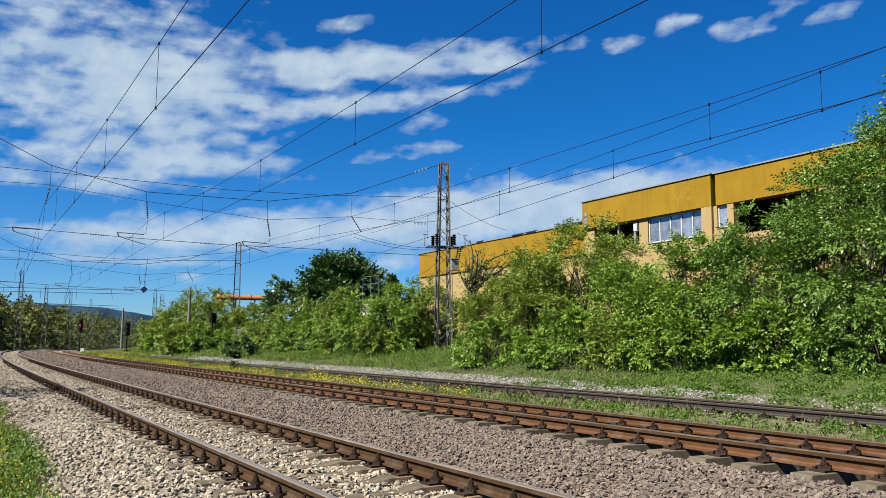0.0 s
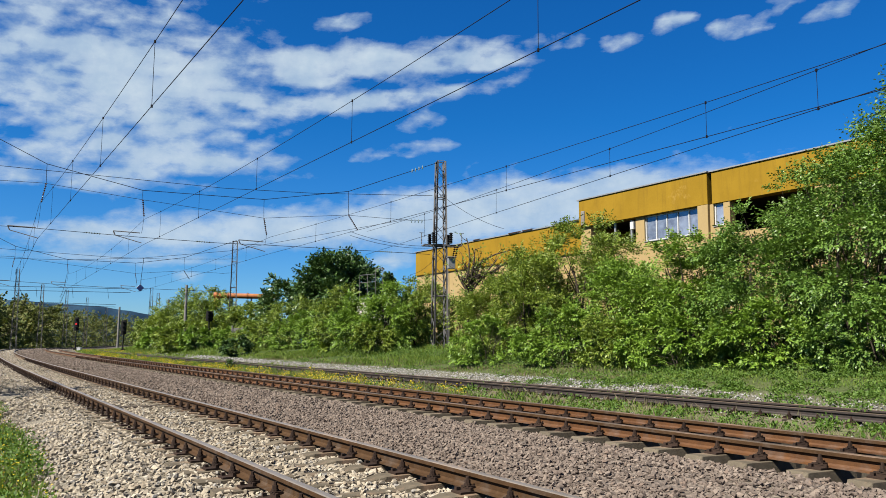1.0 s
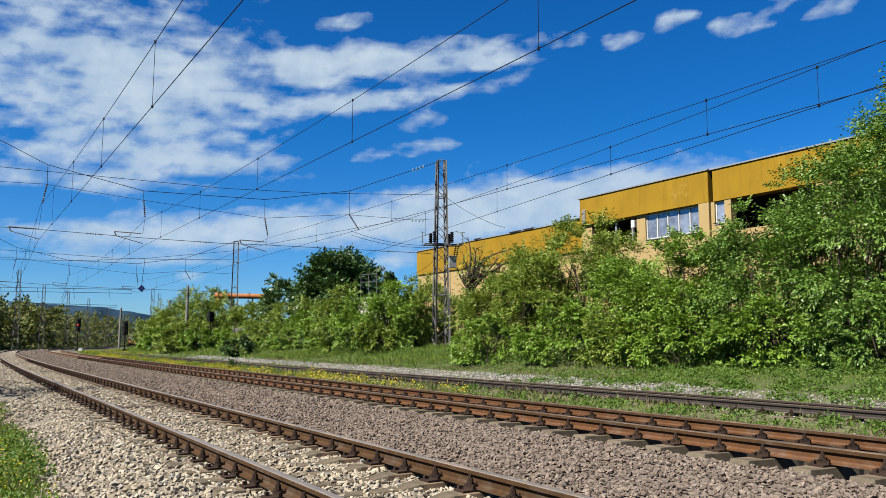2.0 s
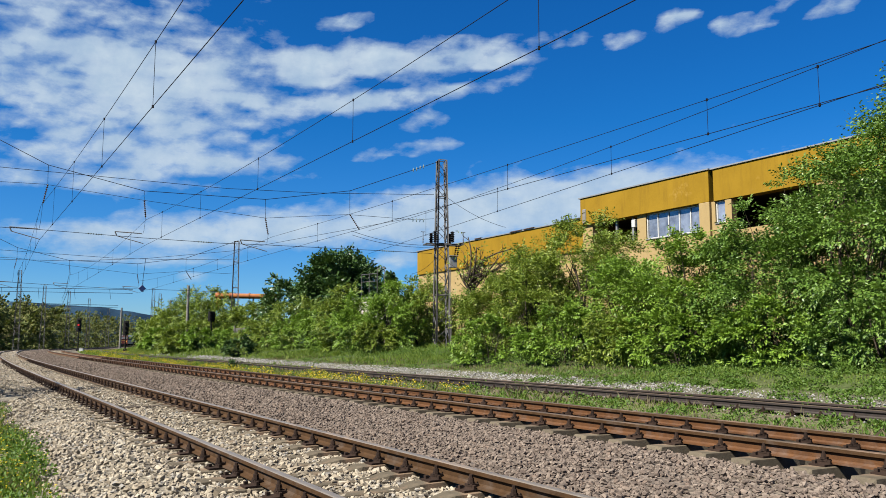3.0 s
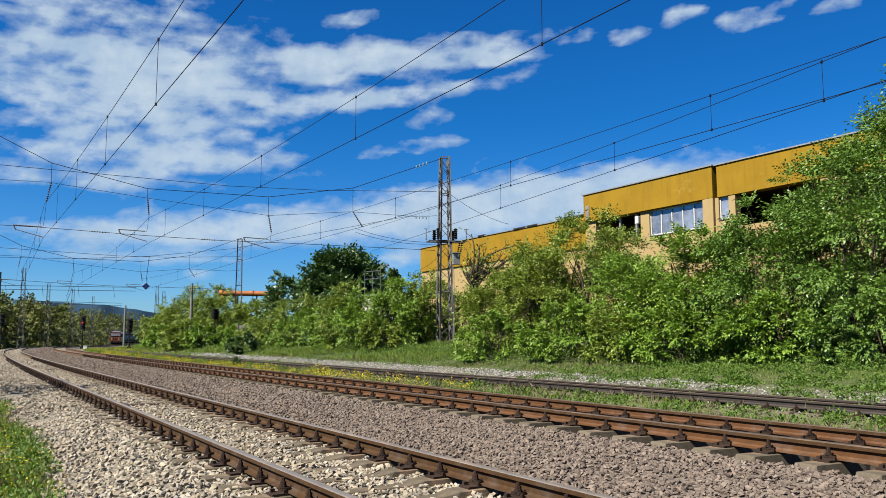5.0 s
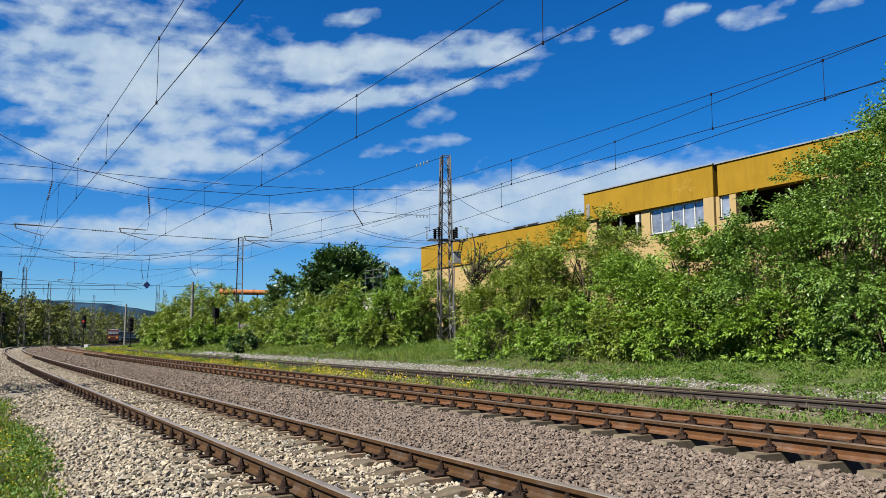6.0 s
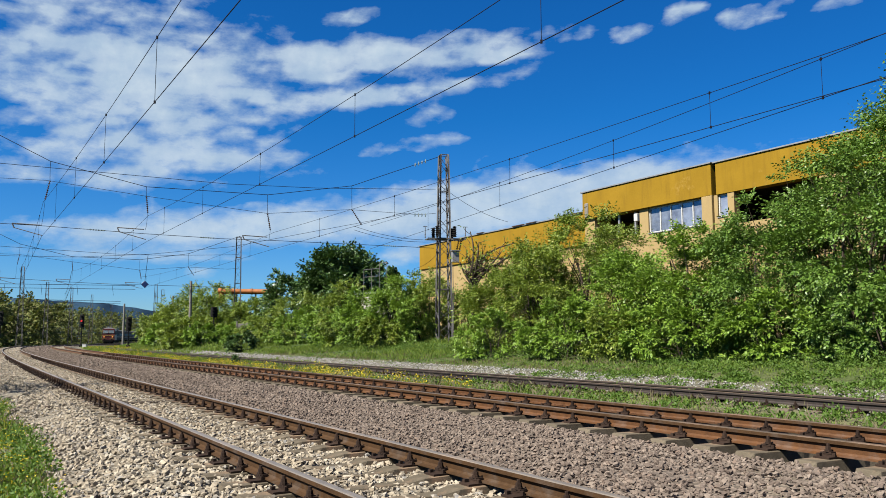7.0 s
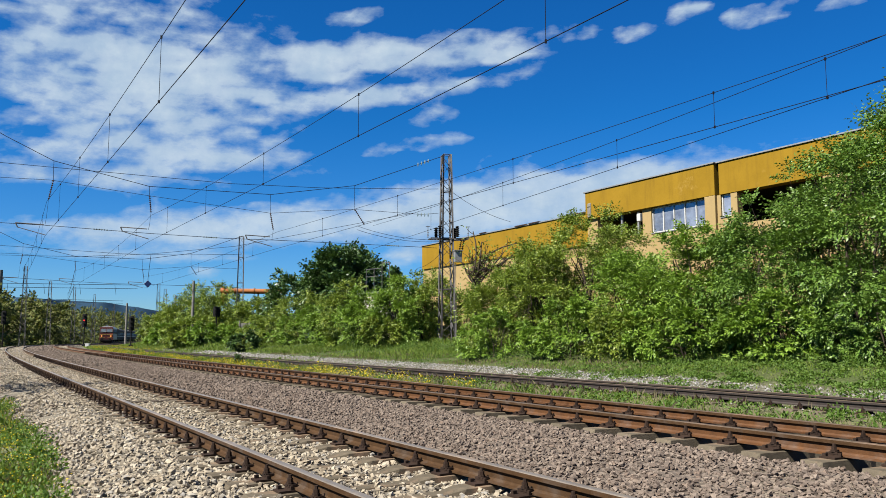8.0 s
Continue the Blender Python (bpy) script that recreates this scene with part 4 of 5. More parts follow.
FILLERS = [(3.9, 33.4, 1.5, 1.4, 4.6, 9000, 0), (-1.2, 46.2, 1.4, 1.4, 4.3, 9000, 0), (14.2, 18.6, 1.6, 1.4, 2.4, 8000, 2), (-6.2, 50.0, 1.4, 1.4, 4.1, 8000, 0),
           (2.0, 32.6, 1.5, 1.3, 1.9, 6000, 1), (9.4, 23.0, 1.3, 1.1, 1.9, 6500, 1), (6.1, 27.2, 1.3, 1.1, 1.8, 6500, 0), (12.9, 19.6, 1.3, 1.0, 1.6, 6000, 0),
           (2.2, 35.6, 1.2, 1.0, 1.7, 6000, 0), (-3.6, 44.2, 1.1, 1.0, 1.7, 5000, 0), (-1.5, 50.5, 1.9, 1.6, 4.3, 9000, 0), (0.9, 48.0, 1.4, 1.3, 3.2, 6000, 0),
           (-25.2, 77.0, 2.3, 2.0, 2.9, 6500, 0), (-22.6, 75.0, 2.0, 1.8, 2.3, 5500, 1)]
for i, (x, y, rx, ry, h, n, young) in enumerate(BELT_TALL + BELT_LOW + BACK_ROW + FILLERS):
    size = 0.122 if y < 40 else 0.155 if y < 70 else 0.245
    shrub("shrub", place(x, y), (rx, ry, h * 0.9), int(n * (1.75 if y < 40 else 1.5 if y < 70 else 2.0)), 40 + i, (mat_leaf, mat_leaf_young, mat_leaf_deep)[young], YOUNG if young == 1 else TALL,
          clumps=int(40 + 11 * rx * h / 2), leaf=(size * 0.98, size * 0.23), low=0.02, fill=0.36)

# the dark maple behind the belt, and its neighbours
shrub("maple_tree", place(-9.2, 72.0), (3.8, 3.6, 7.5), 46000, 7, mat_leaf_dark, "dense dark green maple tree with rounded crown", "tree", 210, (0.25, 0.10), 1, 0.25, 0.4)
shrub("maple_tree", place(-14.6, 76.0), (2.6, 2.6, 6.2), 19000, 8, mat_leaf_dark, "smaller dark green tree beside the maple", "tree", 110, (0.24, 0.085), 1, 0.1, 0.35)
shrub("maple_tree", place(-5.2, 66.0), (1.3, 1.3, 5.4), 4000, 9, mat_leaf_dark, "slim dark tree beside the pale annex", "tree", 30, (0.3, 0.11), 1, 0.1, 0.3)

shrub("dark_bush", place(-14.7, 58.0), (1.1, 1.0, 1.5), 3500, 17, mat_leaf_dark, "low dark green bush on the verge", "shrub", 18, (0.16, 0.06), 3, 0.02, 0.3)
shrub("dark_bush", spot(37.0, 9.4, -0.33), (0.19, 0.19, 0.5), 900, 18, mat_leaf_dark, "small dark upright bush between the tracks", "shrub", 40, (0.08, 0.025), 3, 0.02, 0.3)

# a tree at the edge of the path, whose shade falls on the ballast shoulder
shrub("path_tree", Vector((-17.2, 17.2, -0.8)), (2.9, 2.6, 8.0), 1300, 19, mat_leaf, "slender leafy tree beside the path", "tree", 34, (0.26, 0.08), 1, 0.42, 0.3)

# the wood where the line bends away
FAR = "broad tree of the wood beyond the bend"
rng = random.Random(21)
for i in range(26):
    many = 5600 if i < 10 else 2600
    at = spot(140 + 11.5 * i, -11 - 5 * (i % 2) - rng.uniform(0, 2), -1.35)
    shrub("far_tree", at, (5.5, 5.0, rng.uniform(9.2, 11.2) * (1 + i * 0.016)), many, 200 + i, mat_leaf_far, FAR, "tree", 90, (0.5, 0.23), 1, 0.0, 0.45)
for i, (x, y, h) in enumerate([(-88, 140, 7.0), (-84, 122, 6.0), (-97, 150, 7.6), (-106, 172, 8.2), (-114, 192, 8.6), (-122, 215, 9.0), (-78, 330, 6), (-96, 345, 7), (-70, 300, 5.5)]):
    shrub("far_tree", Vector((x, y, -1.3)), (5.0, 4.6, h * 1.12 + 0.5), 4600, 300 + i, mat_leaf_far, FAR, "tree", 80, (0.52, 0.23), 1, 0.03, 0.35)


def bare_tree():
    base = tagged(new("bare_tree"), "half-bare crooked tree with dark twigs beside the mast", "tree")
    base.location = place(1.35, 43.0)
    rng = random.Random(5)
    bm = bmesh.new()
    branch_bm(bm, (0, 0, -0.1), (0.3, 0, 3.9), 0.14, 0.09, rng, 0.05)
    part("trunk", bm, mat_bark, base)
    ends = []
    for i in range(22):
        a = Vector((0.3 * rng.random(), 0, rng.uniform(2.2, 3.8)))
        b = a + Vector((rng.uniform(-0.6, 2.4), rng.uniform(-1, 1), rng.uniform(0.5, 2.6)))
        bm = bmesh.new()
        branch_bm(bm, a, b, 0.075, 0.028, rng, 0.18)
        for _ in range(5):
            p = a.lerp(b, rng.uniform(0.3, 1))
            q = p + Vector((rng.uniform(-0.6, 0.8), rng.uniform(-0.5, 0.5), rng.uniform(0.1, 0.9)))
            branch_bm(bm, p, q, 0.022, 0.009, rng, 0.15, 3)
            ends.append(q)
        part("branch", bm, mat_bark, base)
    g = np.random.default_rng(4)
    pos = np.repeat(np.array(ends), 5, 0) + g.normal(0, 0.11, (len(ends) * 5, 3))
    v, f = leaf_arrays(g, pos, g.normal(0, 0.5, pos.shape), 0.17, 0.045)
    mesh_np("crown", v, f, mat_leaf, base)


bare_tree()


# ---- grass, weeds and flowers ----
def blades(name, patches, material, label, seed, clump=0.0):
    """Bent blades in patches (s0, s1, o0, o1, count, height, width), thicker where the ground is patchy."""
    g = np.random.default_rng(seed)
    vs = []
    for s0, s1, o0, o1, n, h, w in patches:
        s, o = g.uniform(s0, s1, n), g.uniform(o0, o1, n)
        patch = np.sin(s * 1.3 + 2.1 * np.sin(o * 1.7)) + np.sin(o * 2.3 + s * 0.6) + np.sin(s * 0.41 + o)
        keep = patch + g.normal(0, 0.8, n) > clump
        s, o, patch = s[keep], o[keep], patch[keep]
        n = len(s)
        x, y = along(s, o)
        z = ground_z(s, o) - 0.02
        hh = h * g.uniform(0.35, 1.2, n) * (1 + 0.15 * patch)
        a = g.uniform(0, 2 * math.pi, n)
        lean = g.uniform(0.1, 0.8, n) * hh
        dx, dy = np.cos(a), np.sin(a)
        b = np.stack([x, y, z], 1)
        sd = np.stack([-dy, dx, np.zeros(n)], 1) * (w * g.uniform(0.6, 1.3, n))[:, None]
        mid = b + np.stack([dx * lean * 0.35, dy * lean * 0.35, hh * 0.6], 1)
        tip = b + np.stack([dx * lean, dy * lean, hh], 1)
        vs.append(np.stack([b - sd, b + sd, mid + sd * 0.7, tip, mid - sd * 0.7], 1))
    v = np.concatenate(vs)
    n = len(v)
    f = (np.arange(n)[:, None] * 5 + np.arange(5)[None]).astype(int)
    return tagged(mesh_np(name, v.reshape(-1, 3), f, material), label, "grass", kind="stuff")


blades("verge_grass", [(-6, 14, 12.9, 18.5, 9000, 0.10, 0.011), (-6, 25, 13.8, 18.5, 20000, 0.12, 0.012), (25, 60, 14.0, 20, 16000, 0.22, 0.02), (60, 130, 12.5, 20, 11000, 0.28, 0.045),
                       (-6, 25, 8.2, 10.3, 8000, 0.12, 0.009), (25, 60, 7.4, 10.3, 8000, 0.17, 0.016), (60, 140, 7.4, 13, 8000, 0.24, 0.04)],
       mat_grass, "rough green grass along the verge and between tracks", 31, -0.6)
blades("track_grass", [(-6, 30, 6.4, 12.6, 9000, 0.10, 0.008), (30, 60, 6.6, 12.6, 5000, 0.22, 0.018)], mat_grass, "sparse grass among the stones of the disused track", 32, 0.5)
blades("dry_grass", [(12, 45, 13.6, 15.4, 7000, 0.12, 0.011), (-6, 40, 6.6, 10.5, 6000, 0.2, 0.009)], mat_straw, "dry straw-coloured grass on the verge", 33, -0.2)
blades("walk_straw", [(0, 12, -4.2, -2.25, 3500, 0.12, 0.005)], mat_straw, "dry yellow grass at the foot of the ballast shoulder", 35, -0.5)
blades("walk_grass", [(0, 9, -4.2, -2.3, 19000, 0.10, 0.006), (9, 40, -7.0, -2.45, 10000, 0.2, 0.012)], mat_grass, "green grass at the foot of the ballast shoulder", 34, -0.9)


def weeds(name, spots, material, label, seed, leaf, spread):
    """Leafy weeds: low heaps of small leaves round each spot (s, o, radius, height, count)."""
    g = np.random.default_rng(seed)
    ps, ds = [], []
    for s, o, r, h, n in spots:
        d = g.normal(size=(n, 3))
        d /= np.linalg.norm(d, axis=1, keepdims=True)
        d[:, 2] = np.abs(d[:, 2])
        rr = g.uniform(0.3, 1.0, n)[:, None]
        x, y = along(s, o)
        ps.append(np.array([x, y, float(ground_z(s, o))]) + d * rr * np.array([r, r, h]))
        ds.append(d)
    v, f = leaf_arrays(g, np.concatenate(ps), np.concatenate(ds), leaf, leaf * spread, 0.1)
    return tagged(mesh_np(name, v, f, material), label, "weeds", kind="stuff")


g = random.Random(8)
weeds("low_weeds", [(g.uniform(-5, 40), g.choice((g.uniform(8.0, 12.4), g.uniform(13.4, 17.0), g.uniform(14.6, 18.0))), g.uniform(0.2, 0.6), g.uniform(0.06, 0.22), 70) for _ in range(420)] +
      [(g.uniform(-5, 16), g.choice((g.uniform(12.6, 16.0), g.uniform(12.3, 14.0), g.uniform(8.0, 9.8))), g.uniform(0.2, 0.5), g.uniform(0.06, 0.18), 90) for _ in range(230)] +
      [(g.uniform(-6, 13), g.uniform(13.5, 17.0), g.uniform(0.2, 0.45), g.uniform(0.06, 0.16), 80) for _ in range(330)] +
      [(g.uniform(-6, 45), g.uniform(16.0, 18.6), g.uniform(0.3, 0.7), g.uniform(0.2, 0.5), 110) for _ in range(260)],
      mat_weed, "broad-leaved green weeds on the verge", 51, 0.07, 0.32)
weeds("walk_weeds", [(g.uniform(1, 14), g.uniform(-4.0, -2.3), g.uniform(0.15, 0.4), g.uniform(0.1, 0.3), 170) for _ in range(170)],
      mat_weed, "broad-leaved green weeds beside the ballast shoulder", 52, 0.045, 0.3)
weeds("yellow_flowers", [(g.uniform(13, 75), g.uniform(7.2, 9.6), g.uniform(0.25, 0.6), g.uniform(0.25, 0.45), 120) for _ in range(85)] +
      [(g.uniform(75, 125), g.uniform(8, 12.5), g.uniform(0.6, 1.4), g.uniform(0.3, 0.5), 110) for _ in range(45)],
      mat_flower, "yellow wild flowers in the grass by the tracks", 53, 0.042, 0.5)

weeds("small_flowers", [(g.uniform(1, 14), g.uniform(-4.0, -2.35), 0.3, 0.3, 45) for _ in range(75)], mat_flower, "tiny yellow flowers in the grass beside the ballast", 54, 0.02, 0.5)


# ---- equipment on the near mast ----
def switch_gear():
    gear = tagged(new("switch_platform"), "steel switch platform with brown insulators bolted to the mast", "switchgear")
    gear.matrix_basis = Matrix.Translation((MAST.x, MAST.y, 6.62)) @ Matrix.Rotation(HEADING - 0.3, 4, "Z")
    bm = bmesh.new()
    for y in (-0.5, 0.5):
        box(bm, (0.1, y * 0.7, 0), (2.2, 0.06, 0.07))
    for x in (-0.95, -0.5, 0.65, 1.15):
        box(bm, (x, 0, 0.0), (0.05, 0.75, 0.06))
    part("platform", bm, mat_steel, gear)
    for x, y, h in ((-0.48, -0.45, 0.64), (0.52, -0.45, 0.64), (0.6, 0.45, 0.64), (-0.5, 0.45, 0.64)):
        bm = bmesh.new()
        insulator_bm(bm, (x, y, 0.08), (x, y, 0.08 + h), 0.135, 6, 12)
        part("insulator", bm, mat_black, gear)
    for x, h in ((-1.08, 0.7), (1.28, 0.75)):
        bm = bmesh.new()
        insulator_bm(bm, (x, 0, 0.05), (x, 0, 0.05 + h * 0.5), 0.05, 4, 8)
        rod(bm, (x, 0, 0.05), (x, 0, h), 0.02)
        box(bm, (x, 0, h), (0.25, 0.03, 0.03))
        part("post", bm, mat_steel, gear)
    bm = bmesh.new()
    box(bm, (0.52, -0.55, -1.05), (0.42, 0.3, 0.62), None, 0.02)
    box(bm, (0.52, -0.6, -0.70), (0.5, 0.42, 0.04))
    part("control_box", bm, mat_tin, gear, "grey control box on the mast")
    for k in range(2):
        bm = bmesh.new()
        insulator_bm(bm, (0.75 + 0.14 * k, -0.5, -0.1), (0.60 + 0.16 * k, -0.55, -0.75), 0.08, 6, 8)
        part("bushing", bm, mat_black, gear)
    bm = bmesh.new()
    rod(bm, (0.4, -0.5, -1.4), (0.45, -0.5, -5.6), 0.02)
    part("operating_rod", bm, mat_steel, gear)


switch_gear()
tie = tagged(new("guy_wires"), "thin guy and feeder wires from the mast", "wire")
for p, q in (((MAST.x, MAST.y, 9.6), (3.6, 44.5, 7.6)), ((MAST.x - 0.2, MAST.y, 6.6), (-5.0, 43.2, 7.2)), ((MAST.x - 0.2, MAST.y, 6.5), (-5.0, 43.3, 7.0)), ((MAST.x, MAST.y, 6.2), (-2.0, 52.0, 5.6))):
    wire("wire", sag(p, q, 0.25), 0.011, tie)


# ---- signals, poles, masts further off ----
def signal(at, foot, head0, head1, lit, label):
    sg = tagged(new("railway_signal"), label, "signal", "signals")
    sg.location = (at[0], at[1], foot)
    bm = bmesh.new()
    rod(bm, (0, 0, 0), (0, 0, head0 - foot + 0.1), 0.09, 0.07, 10)
    box(bm, (0, 0, 0.15), (0.4, 0.4, 0.3), None, 0.03)
    part("post", bm, mat_black, sg)
    h = head1 - head0
    bm = bmesh.new()
    lathe(bm, [(0.30, 0), (0.36, 0.2), (0.36, h - 0.25), (0.3, h)], Matrix.Translation((0, 0, head0 - foot)) @ Matrix.Diagonal((1, 0.35, 1, 1)), 14)
    part("head", bm, mat_black, sg)
    for k in range(3):
        z = head0 - foot + h * (0.2 + 0.3 * k)
        bm = bmesh.new()
        rod(bm, (0, -0.1, z), (0, -0.2, z), 0.12, 0.12, 12)
        part("lens", bm, mat_red_lamp if lit == k else mat_black, sg)
        bm = bmesh.new()
        box(bm, (0, -0.24, z + 0.14), (0.3, 0.28, 0.02))
        part("hood", bm, mat_black, sg)


mat_red_lamp = glow("red_signal_lamp", (0.6, 0.02, 0.015), 0.35)
signal((-39.8, 100.0), -0.1, 1.9, 3.75, -1, "dark signal post beside the rusty track")
signal((-52.6, 115.0), -0.2, 2.6, 4.5, 1, "signal showing a red light beside the bend")
signal((-61.6, 110.0), -0.8, 2.9, 4.8, -1, "signal post on the outer side of the bend")
signal((-22.7, 78.0), 0.5, 3.1, 4.1, -1, "dark signal standing among the bushes")


bm = bmesh.new()
box(bm, (0, 0, 0.2), (0.55, 0.4, 0.5), None, 0.03)
box(bm, (0, 0, 0.47), (0.62, 0.47, 0.06), None, 0.02)
relay = tagged(part("relay_box", bm, mat_pvc), "small pale relay box beside the bend", "box")
relay.location = (-50.9, 112.5, -0.25)


def pole(at, foot, top, r, label, mat):
    bm = bmesh.new()
    lathe(bm, [(r, -0.3), (r * 0.95, (top - foot) * 0.5), (r * 0.72, top - foot - 0.02), (r * 0.6, top - foot)], None, 12)
    ob = tagged(part("concrete_pole", bm, mat), label, "pole", "poles")
    ob.location = (at[0], at[1], foot)


pole((-52.6, 130.0), -0.1, 6.7, 0.19, "plain grey concrete pole before the train", mat_oldconcrete)
pole((-25.7, 80.0), 0.7, 6.8, 0.16, "weathered concrete pole rising from the bushes", mat_oldconcrete)
pole((-41.2, 120.0), 0.7, 7.4, 0.2, "weathered concrete pole rising from the bushes", mat_oldconcrete)
pole((-113.5, 200.0), -0.8, 18.2, 0.75, "tall concrete chimney far beyond the line", mat_oldconcrete)
for x, y, z in ((-72.3, 135.0, 13.3), (-80.5, 160.0, 12.4), (-92.0, 195.0, 13.5), (-54.8, 150.0, 11.2), (-53.5, 150.0, 10.2), (-99.0, 222.0, 13.2), (-104.0, 247.0, 11.5), (-70.0, 192.0, 12.0)):
    lattice_mast("lattice_mast", Vector((x, y, 0)), -0.3, z, 0.85, 0.42, 12, 0.3, "distant grey lattice mast of the overhead line", 0.03)
far_span = tagged(new("far_portal"), "distant cross-span of stout wires between masts", "overhead line", "overhead line")
for z, r in ((10.95, 0.045), (10.25, 0.045)):
    wire("span_wire", [(-95.0, 140.0, z), (-58.0, 148.0, z - 0.1)], r, far_span)
for i in range(5):
    wire("hanger", [(-86 + 6.0 * i, 142 + 1.3 * i, 10.9), (-85.7 + 6.0 * i, 142 + 1.3 * i, 9.0)], 0.03, far_span)

wire("span_wire", [(-107.0, 200.0, 10.9), (-96.0, 202.0, 10.7), (-84.0, 205.0, 10.5)], 0.05, far_span)
wire("span_wire", [(-107.0, 200.0, 10.3), (-84.0, 205.0, 9.9)], 0.04, far_span)

# blue diamond sign hung from the second cross-span
bm = bmesh.new()
box(bm, (0, 0, 0), (0.37, 0.03, 0.37), Matrix.Rotation(radians(45), 4, "Y"), 0.01)
sign = tagged(part("diamond_sign", bm, mat_blue), "blue diamond end-of-line sign hung below the wires", "sign")
sign.matrix_basis = Matrix.Translation((-20.9, 55.0, 4.8)) @ Matrix.Rotation(0.35, 4, "Z")
sign_rod = tagged(new("sign_hanger"), "thin rod and wires that carry the diamond sign", "wire")
wire("rod", [(-20.9, 55.0, 5.05), (-20.85, 55.0, 5.7), (-20.75, 55.0, 6.9)], 0.016, sign_rod)
wire("cross_wire", [(-36.0, 55.0, 6.95), (-26.0, 55.0, 6.72), (-20.75, 55.0, 6.9), (-15.0, 55.6, 7.5), (-2.0, 50.0, 9.0)], 0.013, sign_rod)


# ---- things behind the belt ----
def pipe_bridge():
    pb = tagged(new("pipe_bridge"), "thick orange pipe on supports above the bushes", "pipe")
    bm = bmesh.new()
    rod(bm, (-25.4, 90, 6.35), (-18.6, 90, 6.25), 0.29, None, 16)
    part("pipe", bm, mat_orange, pb)
    bm = bmesh.new()
    rod(bm, (-25.4, 90, 6.64), (-25.4, 90, 5.0), 0.3, None, 14)
    rod(bm, (-25.75, 90, 6.35), (-25.35, 90, 6.35), 0.36, None, 16)
    part("elbow", bm, mat_orange, pb)
    for x in (-24.2, -22.0, -19.8):
        bm = bmesh.new()
        rod(bm, (x, 90, 6.32), (x + 0.12, 90, 6.32), 0.35, None, 16)
        part("flange", bm, mat_orange, pb)
        bm = bmesh.new()
        rod(bm, (x + 0.5, 90, 0.6), (x + 0.5, 90, 6.05), 0.09)
        part("support", bm, mat_steel, pb)


pipe_bridge()
lamp = tagged(new("street_lamp"), "slim street lamp with pale round head", "lamp")
lamp.location = (-17.2, 80.0, 0.9)
bm = bmesh.new()
rod(bm, (0, 0, 0), (0, 0, 5.0), 0.06, 0.04, 8)
part("pole", bm, mat_steel, lamp)
bm = bmesh.new()
lathe(bm, [(0.05, 4.95), (0.26, 5.1), (0.3, 5.35), (0.2, 5.6), (0.05, 5.68)], None, 14)
part("shade", bm, mat_pvc, lamp)


def fence():
    fc = tagged(new("panel_fence"), "old grey concrete panel fence behind the bushes", "fence")
    fc.location = (-14.4, 74.0, 0.9)
    for i in range(4):
        bm = bmesh.new()
        box(bm, (-4.5 + i * 0.95, 0.02, 0.75), (0.8, 0.07, 1.5), None, 0.01)
        part("panel", bm, mat_oldconcrete, fc)
        bm = bmesh.new()
        box(bm, (-4.97 + i * 0.95, 0, 0.85), (0.13, 0.14, 1.75), None, 0.01)
        part("post", bm, mat_oldconcrete, fc)


fence()


def annex():
    an = tagged(new("pale_annex"), "low pale annex with peeling walls and pipe railing on top", "building")
    m = Matrix.Translation((-3.9, 63.0, 0.5)) @ Matrix.Rotation(HEADING - 1.35, 4, "Z")
    an.matrix_basis = m
    bm = bmesh.new()
    box(bm, (0, 0, 2.0), (5.0, 4.0, 4.0), None, 0.02)
    part("wall", bm, mat_whitewall, an)
    bm = bmesh.new()
    box(bm, (0, 0, 4.06), (5.2, 4.2, 0.1))
    part("roof", bm, mat_tin, an)
    for x in (-2.2, -1.2, -0.2):
        bm = bmesh.new()
        rod(bm, (x, -1.5, 4.1), (x, -1.5, 6.0 + 0.4 * (x > -0.5)), 0.03)
        part("railing_post", bm, mat_steel, an)
    bm = bmesh.new()
    rod(bm, (-2.2, -1.5, 6.0), (-0.2, -1.5, 6.0), 0.03)
    rod(bm, (-2.2, -1.5, 5.4), (-0.2, -1.5, 5.4), 0.025)
    rod(bm, (-0.2, -1.5, 6.4), (0.7, -1.5, 6.4), 0.03)
    rod(bm, (0.7, -1.5, 6.4), (0.7, -1.5, 4.1), 0.03)
    part("railing_bar", bm, mat_steel, an)


annex()


# ---- the train ----
mat_red = grainy("train_red", (0.12, 0.012, 0.008), (0.18, 0.021, 0.011), 2, 20, 0.4, 0, 0.05, 0, (0.2, 0.03, 0.02))
mat_cab = grainy("train_pale_grey", (0.48, 0.47, 0.46), (0.6, 0.59, 0.58), 2, 20, 0.4, 0, 0.05)
mat_coach = grainy("coach_brown_grey", (0.035, 0.026, 0.024), (0.06, 0.045, 0.042), 2, 20, 0.8, 0, 0.05)
mat_roof = grainy("train_roof_grey", (0.13, 0.13, 0.13), (0.22, 0.21, 0.2), 2, 20, 0.6, 0, 0.05)
mat_yellow = grainy("train_stripe", (0.62, 0.42, 0.08), (0.7, 0.5, 0.12), 2, 20, 0.4, 0, 0.05)
mat_lamp = glow("train_headlamp", (0.8, 0.28, 0.07), 0.12)


